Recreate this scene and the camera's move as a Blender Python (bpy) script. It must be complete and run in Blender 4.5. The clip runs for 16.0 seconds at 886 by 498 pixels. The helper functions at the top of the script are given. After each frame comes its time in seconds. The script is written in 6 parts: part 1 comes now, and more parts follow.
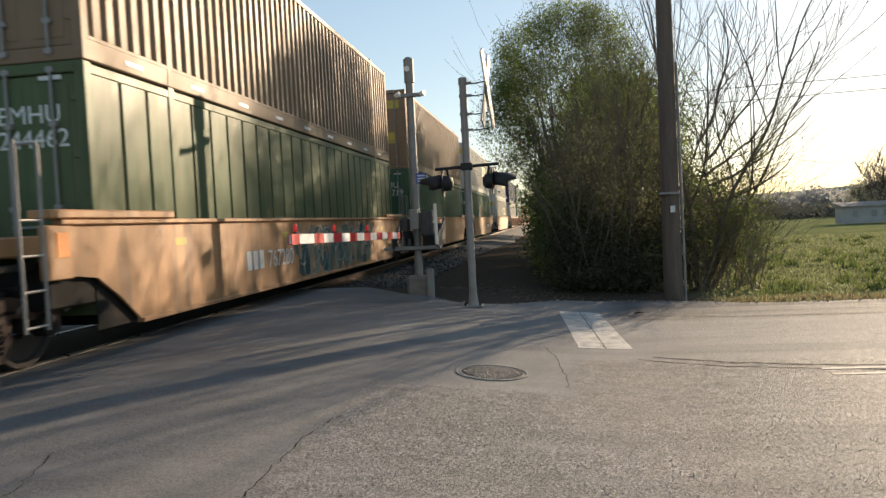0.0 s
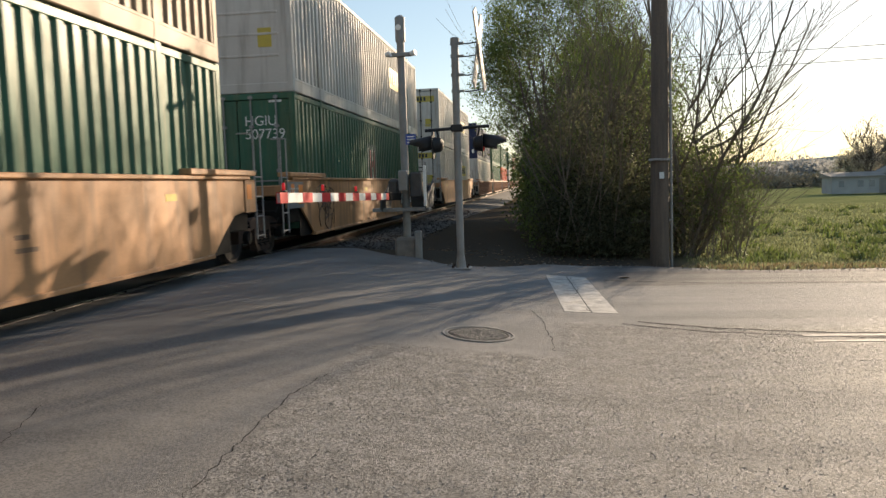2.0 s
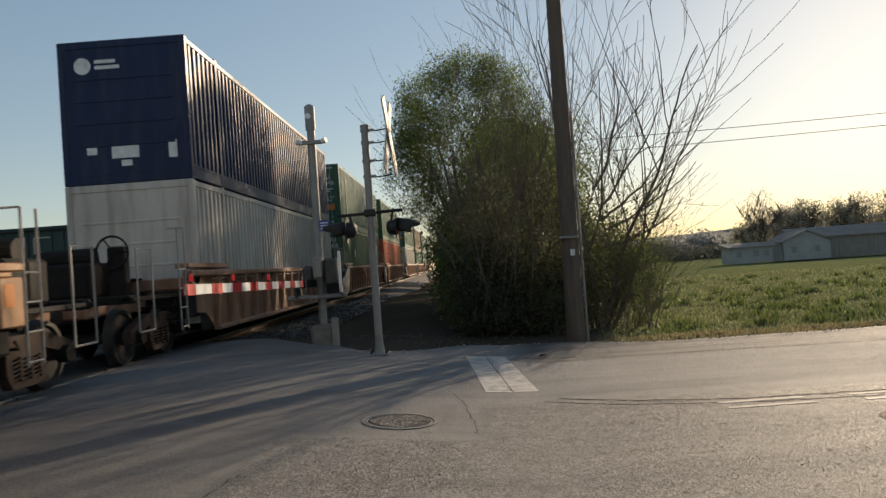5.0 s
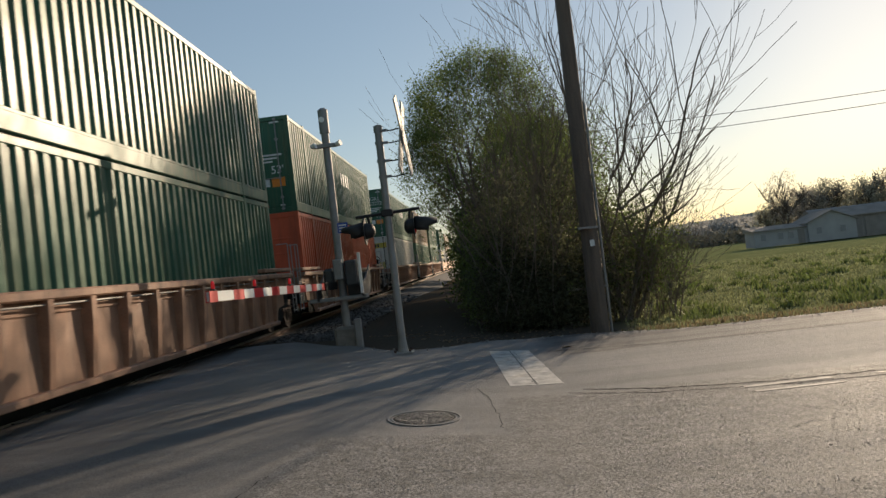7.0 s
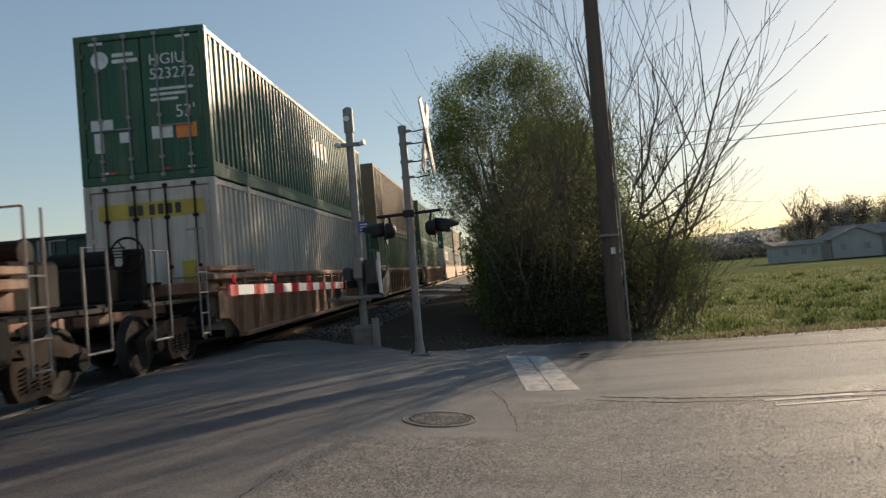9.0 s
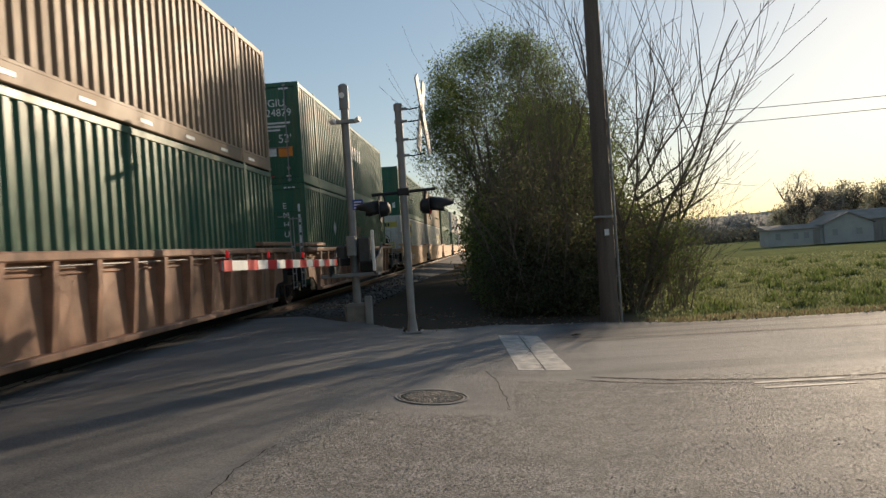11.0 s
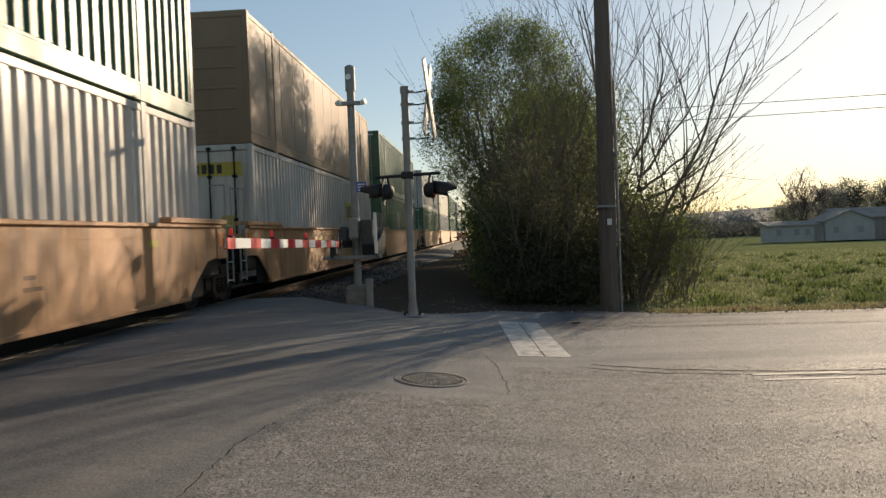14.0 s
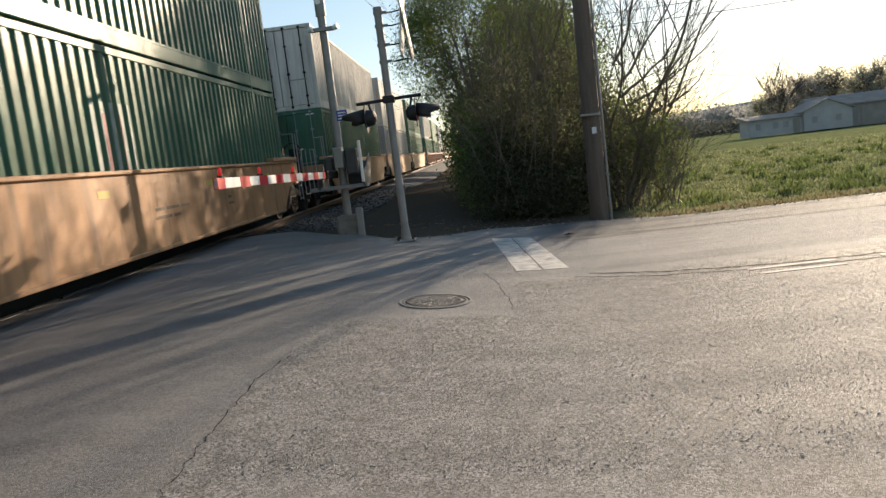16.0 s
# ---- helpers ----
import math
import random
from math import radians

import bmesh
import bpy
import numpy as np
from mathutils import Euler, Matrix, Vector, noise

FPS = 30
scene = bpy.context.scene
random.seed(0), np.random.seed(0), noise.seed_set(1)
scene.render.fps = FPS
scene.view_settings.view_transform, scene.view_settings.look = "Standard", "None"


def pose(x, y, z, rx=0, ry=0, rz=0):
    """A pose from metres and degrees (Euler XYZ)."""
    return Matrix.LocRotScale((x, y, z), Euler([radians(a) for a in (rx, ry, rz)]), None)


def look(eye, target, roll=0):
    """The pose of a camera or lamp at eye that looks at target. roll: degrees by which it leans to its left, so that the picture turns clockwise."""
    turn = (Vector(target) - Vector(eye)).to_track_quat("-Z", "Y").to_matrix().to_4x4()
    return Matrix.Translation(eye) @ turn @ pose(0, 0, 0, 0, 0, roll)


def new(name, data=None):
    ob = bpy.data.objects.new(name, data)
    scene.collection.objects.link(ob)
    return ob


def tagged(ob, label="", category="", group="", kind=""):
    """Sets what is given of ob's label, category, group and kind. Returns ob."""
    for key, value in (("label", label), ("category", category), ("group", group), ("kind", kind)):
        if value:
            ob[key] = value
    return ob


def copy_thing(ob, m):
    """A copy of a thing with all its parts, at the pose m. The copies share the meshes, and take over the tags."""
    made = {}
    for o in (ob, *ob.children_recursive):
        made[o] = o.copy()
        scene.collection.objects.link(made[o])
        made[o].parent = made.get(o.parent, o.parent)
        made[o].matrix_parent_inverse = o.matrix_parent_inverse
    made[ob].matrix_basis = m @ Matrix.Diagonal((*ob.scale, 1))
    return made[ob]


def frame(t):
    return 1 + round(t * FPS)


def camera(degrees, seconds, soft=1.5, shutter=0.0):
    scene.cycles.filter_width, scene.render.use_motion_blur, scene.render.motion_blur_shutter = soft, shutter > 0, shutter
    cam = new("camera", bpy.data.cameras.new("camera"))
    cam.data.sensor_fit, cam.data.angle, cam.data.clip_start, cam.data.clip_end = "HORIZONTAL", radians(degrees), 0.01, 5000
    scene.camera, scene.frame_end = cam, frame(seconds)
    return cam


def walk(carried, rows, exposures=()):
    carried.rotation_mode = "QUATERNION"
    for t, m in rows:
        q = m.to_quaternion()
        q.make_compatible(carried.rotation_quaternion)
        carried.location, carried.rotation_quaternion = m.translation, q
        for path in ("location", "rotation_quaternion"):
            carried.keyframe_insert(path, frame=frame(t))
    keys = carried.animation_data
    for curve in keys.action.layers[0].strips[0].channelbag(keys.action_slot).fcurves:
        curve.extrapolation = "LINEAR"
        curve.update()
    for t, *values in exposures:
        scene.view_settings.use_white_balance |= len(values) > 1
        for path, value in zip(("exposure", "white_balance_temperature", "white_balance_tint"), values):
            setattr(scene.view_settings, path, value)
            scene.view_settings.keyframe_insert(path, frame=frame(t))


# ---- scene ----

def aim(x, y, z, yaw, pitch, roll):
    return pose(x, y, z, 90 + pitch, 0, yaw) @ pose(0, 0, 0, 0, 0, roll)


cam = camera(61.16, 16.0, soft=1.45, shutter=0.12)
PATH = [
    (0.0, aim(0.035, -0.056, 1.647, 8.36, -2.05, -2.92)),
    (0.5, aim(0.040, -0.062, 1.646, 7.92, -2.33, -3.39)),
    (1.0, aim(0.050, -0.053, 1.634, 7.02, -2.96, -3.09)),
    (1.5, aim(0.040, -0.025, 1.634, 6.91, -4.16, -2.64)),
    (2.0, aim(0.023, -0.056, 1.635, 7.53, -4.93, -1.81)),
    (2.5, aim(-0.011, -0.079, 1.618, 7.77, -4.90, -0.63)),
    (3.0, aim(-0.077, -0.030, 1.566, 11.16, -3.95, 0.64)),
    (3.5, aim(-0.104, -0.036, 1.576, 8.69, -0.90, 1.76)),
    (4.0, aim(-0.029, 0.017, 1.638, 1.79, 1.16, -0.59)),
    (6.5, aim(0.067, 0.026, 1.601, 2.77, 1.15, -7.05)),
    (7.0, aim(0.077, 0.011, 1.603, 2.56, 1.13, -6.68)),
    (7.5, aim(0.074, 0.010, 1.609, 2.59, 1.59, -6.19)),
    (8.0, aim(0.058, 0.012, 1.602, 2.65, 1.52, -5.17)),
    (8.5, aim(0.056, 0.016, 1.597, 3.27, 1.32, -4.48)),
    (9.0, aim(0.049, 0.016, 1.581, 3.95, 1.54, -4.67)),
    (11.5, aim(0.038, 0.013, 1.580, 3.23, -0.57, -3.47)),
    (12.0, aim(0.056, 0.009, 1.574, 2.92, -0.81, -3.16)),
    (12.5, aim(0.055, 0.027, 1.566, 3.47, -0.79, -2.50)),
    (13.0, aim(0.043, 0.014, 1.569, 4.14, -1.25, -2.29)),
    (13.5, aim(0.037, 0.005, 1.572, 4.07, -1.32, -2.97)),
    (14.0, aim(-0.002, 0.014, 1.551, 3.62, -1.13, -2.16)),
    (14.5, aim(-0.123, 0.033, 1.466, 3.37, -1.44, 2.18)),
    (15.0, aim(-0.177, 0.083, 1.378, 0.54, -3.99, 4.97)),
    (15.5, aim(-0.137, 0.095, 1.555, -0.72, -6.62, -1.94)),
    (16.0, aim(-0.120, -0.001, 1.562, 2.88, -7.15, -6.94)),
]
EXPOSURES = [(0.0, 1.63, 6700, 10), (2.0, 1.64, 6600, 10), (3.0, 1.72, 6400, 10), (3.5, 1.66, 6550, 10), (4.2, 1.13, 6700, 10), (6.5, 0.96, 6500, 10), (9.0, 1.03, 6500, 10), (11.5, 1.08, 6500, 10), (14.0, 1.17, 6550, 10), (15.0, 1.13, 6550, 10), (15.5, 1.22, 6300, 10), (16.0, 1.65, 6350, 10)]
walk(cam, PATH, EXPOSURES)

# ---------------------------------------------------------------- light
SUN_AZ, SUN_EL = 31.5, 14.3
world = bpy.data.worlds.new("world")
scene.world = world
world.use_nodes = True
wn = world.node_tree
sky = wn.nodes.new("ShaderNodeTexSky")
sky.sky_type = "NISHITA"
sky.sun_disc = False
sky.sun_elevation = radians(SUN_EL)
sky.sun_rotation = radians(SUN_AZ)
sky.air_density, sky.dust_density, sky.ozone_density = 1.0, 0.3, 1.5
# evening haze evens the sky out: less difference between the sun's side and the rest
haze = wn.nodes.new("ShaderNodeGamma")
haze.inputs[1].default_value = 0.6
wn.links.new(sky.outputs[0], haze.inputs[0])
tint = wn.nodes.new("ShaderNodeHueSaturation")
tint.inputs["Saturation"].default_value = 1.2
wn.links.new(haze.outputs[0], tint.inputs["Color"])
wn.links.new(tint.outputs[0], wn.nodes["Background"].inputs[0])
wn.nodes["Background"].inputs[1].default_value = 0.106
sun = new("sun", bpy.data.lights.new("sun", "SUN"))
sun.data.energy, sun.data.angle, sun.data.color = 3.3, radians(0.7), (1.0, 0.79, 0.56)
sun.matrix_basis = look((0, 0, 0), (-math.sin(radians(SUN_AZ)) * math.cos(radians(SUN_EL)),
                                    -math.cos(radians(SUN_AZ)) * math.cos(radians(SUN_EL)), -math.sin(radians(SUN_EL))))



# ---------------------------------------------------------------- materials
MATS = {}


def mat(name, color, rough=0.6, metal=0.0, vary=0.25, scale=3.0, grain=60.0, bump=0.15, streak=0.0, dirt=(0.12, 0.08, 0.05),
        dirt_amount=0.0, trans=0.0, spec=0.5, island=0.0, shape=(1, 1, 1)):
    """A painted or natural surface: colour with two scales of change, fine relief, optional running dirt."""
    if name in MATS:
        return MATS[name]
    m = bpy.data.materials.new(name)
    m.use_nodes = True
    nt = m.node_tree
    n, l = nt.nodes, nt.links
    b = n["Principled BSDF"]
    tc = n.new("ShaderNodeTexCoord")
    mp = n.new("ShaderNodeMapping")
    mp.inputs["Scale"].default_value = shape
    l.new(tc.outputs["Object"], mp.inputs[0])
    big = n.new("ShaderNodeTexNoise")
    big.inputs["Scale"].default_value, big.inputs["Detail"].default_value = scale, 6
    fine = n.new("ShaderNodeTexNoise")
    fine.inputs["Scale"].default_value, fine.inputs["Detail"].default_value = grain, 3
    l.new(mp.outputs[0], big.inputs[0])
    l.new(tc.outputs["Object"], fine.inputs[0])
    add = n.new("ShaderNodeMath")
    add.operation = "MULTIPLY_ADD"
    l.new(fine.outputs[0], add.inputs[0])
    add.inputs[1].default_value = 0.5
    l.new(big.outputs[0], add.inputs[2])
    ramp = n.new("ShaderNodeMapRange")
    ramp.inputs[1].default_value, ramp.inputs[2].default_value = 0.5, 1.0
    ramp.inputs[3].default_value, ramp.inputs[4].default_value = 1 - vary, 1 + vary
    l.new(add.outputs[0], ramp.inputs[0])
    hsv = n.new("ShaderNodeHueSaturation")
    hsv.inputs["Color"].default_value = (*color, 1)
    l.new(ramp.outputs[0], hsv.inputs["Value"])
    out = hsv.outputs[0]
    if island:
        geo = n.new("ShaderNodeNewGeometry")
        isl = n.new("ShaderNodeMapRange")
        isl.inputs[3].default_value, isl.inputs[4].default_value = 1 - island, 1 + island
        l.new(geo.outputs["Random Per Island"], isl.inputs[0])
        mul = n.new("ShaderNodeMath")
        mul.operation = "MULTIPLY"
        l.new(ramp.outputs[0], mul.inputs[0])
        l.new(isl.outputs[0], mul.inputs[1])
        l.new(mul.outputs[0], hsv.inputs["Value"])
    if dirt_amount:
        st = n.new("ShaderNodeTexNoise")
        sm = n.new("ShaderNodeMapping")
        sm.inputs["Scale"].default_value = (3.0, 3.0, 0.35)
        st.inputs["Scale"].default_value, st.inputs["Detail"].default_value = 1.6, 8
        l.new(tc.outputs["Object"], sm.inputs[0])
        l.new(sm.outputs[0], st.inputs[0])
        sr = n.new("ShaderNodeMapRange")
        sr.inputs[1].default_value, sr.inputs[2].default_value = 0.48, 0.72
        sr.inputs[4].default_value = dirt_amount
        l.new(st.outputs[0], sr.inputs[0])
        mix = n.new("ShaderNodeMix")
        mix.data_type = "RGBA"
        l.new(sr.outputs[0], mix.inputs[0])
        l.new(out, mix.inputs[6])
        mix.inputs[7].default_value = (*dirt, 1)
        out = mix.outputs[2]
    l.new(out, b.inputs["Base Color"])
    rr = n.new("ShaderNodeMapRange")
    rr.inputs[3].default_value, rr.inputs[4].default_value = max(rough - 0.12, 0.05), min(rough + 0.15, 1)
    l.new(big.outputs[0], rr.inputs[0])
    l.new(rr.outputs[0], b.inputs["Roughness"])
    b.inputs["Metallic"].default_value = metal
    b.inputs["Specular IOR Level"].default_value = spec
    if bump:
        bp = n.new("ShaderNodeBump")
        bp.inputs["Strength"].default_value, bp.inputs["Distance"].default_value = bump, 0.02
        l.new(add.outputs[0], bp.inputs["Height"])
        l.new(bp.outputs[0], b.inputs["Normal"])
    if trans:
        tr = n.new("ShaderNodeBsdfTranslucent")
        l.new(out, tr.inputs[0])
        ms = n.new("ShaderNodeMixShader")
        ms.inputs[0].default_value = trans
        l.new(b.outputs[0], ms.inputs[1])
        l.new(tr.outputs[0], ms.inputs[2])
        l.new(ms.outputs[0], n["Material Output"].inputs[0])
    MATS[name] = m
    return m


def glow(name, color, strength):
    if name not in MATS:
        m = bpy.data.materials.new(name)
        m.use_nodes = True
        b = m.node_tree.nodes["Principled BSDF"]
        b.inputs["Base Color"].default_value = (*color, 1)
        b.inputs["Emission Color"].default_value = (*color, 1)
        b.inputs["Emission Strength"].default_value = strength
        b.inputs["Roughness"].default_value = 0.2
        MATS[name] = m
    return MATS[name]


PAINT = {
    "green": mat("green_paint", (0.048, 0.118, 0.077), 0.35, spec=0.12, vary=0.18, scale=1.2, bump=0.05, dirt=(0.17, 0.17, 0.10), dirt_amount=0.5),
    "pale_green": mat("pale_green_paint", (0.078, 0.108, 0.058), 0.36, spec=0.07, vary=0.25, scale=1.2, bump=0.05, dirt=(0.16, 0.15, 0.09), dirt_amount=0.5),
    "white": mat("white_paint", (0.52, 0.49, 0.445), 0.30, spec=0.06, vary=0.10, scale=1.2, bump=0.05, dirt=(0.20, 0.16, 0.125), dirt_amount=0.55),
    "beige": mat("beige_paint", (0.235, 0.168, 0.112), 0.40, spec=0.05, vary=0.12, scale=1.2, bump=0.05, dirt=(0.28, 0.20, 0.14), dirt_amount=0.4),
    "grey": mat("grey_paint", (0.30, 0.31, 0.32), 0.36, spec=0.10, vary=0.15, scale=1.2, bump=0.05, dirt=(0.15, 0.13, 0.11), dirt_amount=0.45),
    "navy": mat("navy_paint", (0.022, 0.032, 0.075), 0.36, spec=0.10, vary=0.15, scale=1.2, bump=0.05, dirt=(0.08, 0.08, 0.09), dirt_amount=0.35),
    "red": mat("red_paint", (0.50, 0.105, 0.055), 0.34, spec=0.10, vary=0.2, scale=1.2, bump=0.05, dirt=(0.16, 0.07, 0.05), dirt_amount=0.45),
    "brown": mat("brown_paint", (0.16, 0.075, 0.050), 0.36, spec=0.10, vary=0.2, scale=1.2, bump=0.05, dirt=(0.10, 0.06, 0.05), dirt_amount=0.4),
}
WELL_TAN = mat("tan_car_paint", (0.44, 0.225, 0.098), 0.55, vary=0.22, scale=1.4, bump=0.1, dirt=(0.13, 0.075, 0.045), dirt_amount=0.65)
WELL_BROWN = mat("rusty_brown_car_paint", (0.33, 0.175, 0.105), 0.6, vary=0.3, scale=2.0, bump=0.15, dirt=(0.09, 0.052, 0.036), dirt_amount=0.65)
DARK = mat("greasy_dark_steel", (0.014, 0.013, 0.012), 0.7, metal=0.0, spec=0.15, vary=0.4, scale=5, bump=0.2)
RUST = mat("rusted_cast_steel", (0.055, 0.036, 0.028), 0.8, spec=0.2, vary=0.4, scale=6, bump=0.25)
WHEEL = mat("worn_wheel_steel", (0.045, 0.038, 0.034), 0.6, metal=0.4, vary=0.3, scale=6, bump=0.1)
GALV = mat("galvanised_steel", (0.27, 0.265, 0.255), 0.6, metal=0.3, vary=0.2, scale=5, bump=0.08, dirt=(0.22, 0.19, 0.16), dirt_amount=0.4)
ALUM = mat("worn_pale_steel", (0.30, 0.28, 0.26), 0.6, metal=0.2, vary=0.2, scale=6)
BLACK = mat("matt_black_paint", (0.012, 0.012, 0.013), 0.6, vary=0.3, scale=4, bump=0.1)
SIGN_WHITE = mat("sign_white", (0.82, 0.80, 0.76), 0.4, vary=0.08, scale=4, bump=0.03, dirt=(0.4, 0.34, 0.28), dirt_amount=0.3)
SIGN_RED = mat("sign_red", (0.62, 0.025, 0.03), 0.4, vary=0.12, scale=4, bump=0.03)
SIGN_BLUE = mat("sign_blue", (0.02, 0.07, 0.35), 0.4, vary=0.1, scale=4, bump=0.02)
YELLOW = mat("yellow_panel", (0.46, 0.36, 0.05), 0.5, vary=0.2, scale=3, bump=0.03, dirt=(0.25, 0.2, 0.1), dirt_amount=0.4)
ORANGE = mat("orange_placard", (0.75, 0.24, 0.03), 0.45, vary=0.1, scale=3, bump=0.02)
LETTER = mat("white_lettering", (0.66, 0.67, 0.65), 0.5, vary=0.2, scale=8, bump=0.02)
LETTER_DARK = mat("dark_lettering", (0.03, 0.03, 0.03), 0.5, vary=0.2, scale=8, bump=0.02)
STENCIL = mat("worn_stencil_paint", (0.16, 0.09, 0.05), 0.6, vary=0.4, scale=9, bump=0.02)
LAMP_RED = mat("red_lens", (0.45, 0.012, 0.012), 0.15, vary=0.1, bump=0.0)


# ---------------------------------------------------------------- mesh helpers
class Shape:
    """Gathers faces for one mesh."""

    def __init__(self):
        self.v, self.f = [], []

    def poly(self, pts):
        k = len(self.v)
        self.v += [tuple(p) for p in pts]
        self.f.append(tuple(range(k, k + len(pts))))
        return self

    def box(self, x0, x1, y0, y1, z0, z1, c=0.0):
        """A box, with its long vertical and lying edges chamfered by c."""
        c = min(c, (x1 - x0) / 3, (y1 - y0) / 3, (z1 - z0) / 3)
        k = len(self.v)
        if c <= 0:
            self.v += [(x, y, z) for z in (z0, z1) for x, y in ((x0, y0), (x1, y0), (x1, y1), (x0, y1))]
            self.f += [tuple(k + i for i in q) for q in ((3, 2, 1, 0), (4, 5, 6, 7), (0, 1, 5, 4), (1, 2, 6, 5), (2, 3, 7, 6), (3, 0, 4, 7))]
            return self
        ring = lambda d, z: [(x0 + d, y0 + c, z), (x0 + c, y0 + d, z), (x1 - c, y0 + d, z), (x1 - d, y0 + c, z),
                             (x1 - d, y1 - c, z), (x1 - c, y1 - d, z), (x0 + c, y1 - d, z), (x0 + d, y1 - c, z)]
        self.v += ring(c * 0.98, z0) + ring(0, z0 + c) + ring(0, z1 - c) + ring(c * 0.98, z1)
        for r in range(3):
            for i in range(8):
                j = (i + 1) % 8
                self.f.append((k + r * 8 + i, k + r * 8 + j, k + r * 8 + 8 + j, k + r * 8 + 8 + i))
        self.f.append(tuple(k + i for i in range(7, -1, -1)))
        self.f.append(tuple(k + 24 + i for i in range(8)))
        return self

    def prism(self, pts, axis, a, b):
        """pts: a ring in the two other axes, drawn out along axis from a to b."""
        put = {"x": lambda p, t: (t, p[0], p[1]), "y": lambda p, t: (p[0], t, p[1]), "z": lambda p, t: (p[0], p[1], t)}[axis]
        k, n = len(self.v), len(pts)
        self.v += [put(p, a) for p in pts] + [put(p, b) for p in pts]
        self.f += [(k + i, k + (i + 1) % n, k + n + (i + 1) % n, k + n + i) for i in range(n)]
        self.f += [tuple(range(k + n - 1, k - 1, -1)), tuple(range(k + n, k + 2 * n))]
        return self

    def tube(self, pts, radii, n=8, cap=True):
        pts = [Vector(p) for p in pts]
        if not isinstance(radii, (list, tuple)):
            radii = [radii] * len(pts)
        k = len(self.v)
        up = None
        for i, p in enumerate(pts):
            d = (pts[min(i + 1, len(pts) - 1)] - pts[max(i - 1, 0)]).normalized()
            if up is None:
                up = d.orthogonal().normalized()
            up = (up - d * up.dot(d)).normalized()
            side = d.cross(up)
            self.v += [tuple(p + (up * math.cos(a) + side * math.sin(a)) * radii[i]) for a in (2 * math.pi * j / n for j in range(n))]
        for i in range(len(pts) - 1):
            self.f += [(k + i * n + j, k + i * n + (j + 1) % n, k + (i + 1) * n + (j + 1) % n, k + (i + 1) * n + j) for j in range(n)]
        if cap:
            self.f += [tuple(range(k + n - 1, k - 1, -1)), tuple(range(k + (len(pts) - 1) * n, k + len(pts) * n))]
        return self

    def mesh(self, name, material, smooth=False):
        me = bpy.data.meshes.new(name)
        me.from_pydata(self.v, [], self.f)
        bm = bmesh.new()
        bm.from_mesh(me)
        bmesh.ops.recalc_face_normals(bm, faces=bm.faces)
        bm.to_mesh(me)
        bm.free()
        me.materials.append(material)
        if smooth:
            me.shade_smooth()
            me.set_sharp_from_angle(angle=radians(40))
        return me


def part(name, shape, material, parent=None, label="", smooth=False, at=None):
    me = shape if isinstance(shape, bpy.types.Mesh) else shape.mesh(name, material, smooth)
    ob = new(name, me)
    ob.parent = parent
    if at is not None:
        ob.matrix_basis = at
    return tagged(ob, label)


def thing(name, label, category, group="", at=None, kind=""):
    ob = new(name)
    ob.empty_display_size = 0.1
    if at is not None:
        ob.matrix_basis = at
    return tagged(ob, label, category, group, kind)


TEXTS = {}


def text(words, size, material, parent, at, name="lettering", label=""):
    key = (words, size, material.name)
    if key not in TEXTS:
        cu = bpy.data.curves.new("letters", "FONT")
        cu.body, cu.size, cu.extrude, cu.space_line = words, size, 0.002, 0.9
        tmp = new("letters", cu)
        bpy.context.view_layer.update()
        me = bpy.data.meshes.new_from_object(tmp)
        bpy.data.objects.remove(tmp)
        me.materials.clear()
        me.materials.append(material)
        TEXTS[key] = me
    return part(name, TEXTS[key], material, parent, label, at=at)


FACE_END = pose(0, 0, 0, 90, 0, 0)      # letters read from -y
FACE_SIDE = pose(0, 0, 0, 90, 0, 90)    # letters read from +x


# ---------------------------------------------------------------- ground
TRACK_X, RAIL_Z = -6.40, 0.32
TRAIN_V = 15.8


def smooth(a, b, x):
    t = min(max((x - a) / (b - a), 0), 1)
    return t * t * (3 - 2 * t)


def road_height(x):
    """The road climbs to the rails and falls again behind them."""
    return 0.30 * smooth(1.4, -3.6, x) * smooth(-12.5, -8.2, x)


def far_fall(x, y):
    d = math.hypot(x, y)
    return -1.6 * smooth(35, 150, d)


def ground_height(x, y):
    bed = 0.14 * smooth(-3.4, -4.9, x) * smooth(-9.4, -7.9, x) * smooth(15, 18, y)
    base = -0.03 + (road_height(x) * 0.95 - 0.02) * smooth(19.0, 15.8, y) + bed
    lump = 0.04 * noise.noise(Vector((x * 0.6, y * 0.6, 0))) if y > 13.6 and x > 0 else 0
    dip = -0.24 * smooth(13.8, 16.3, y) * smooth(-1.5, 0.5, x)
    return base + lump + dip + far_fall(x, y) - (0.25 if -30 < y < 12.5 and -14 < x < 60 else 0)


def grid(xs, ys, h):
    s = Shape()
    s.v = [(x, y, h(x, y)) for y in ys for x in xs]
    n = len(xs)
    s.f = [(j * n + i, j * n + i + 1, (j + 1) * n + i + 1, (j + 1) * n + i) for j in range(len(ys) - 1) for i in range(n - 1)]
    return s


def spread(a, b, step):
    n = max(1, round((b - a) / step))
    return [a + (b - a) * i / n for i in range(n)]


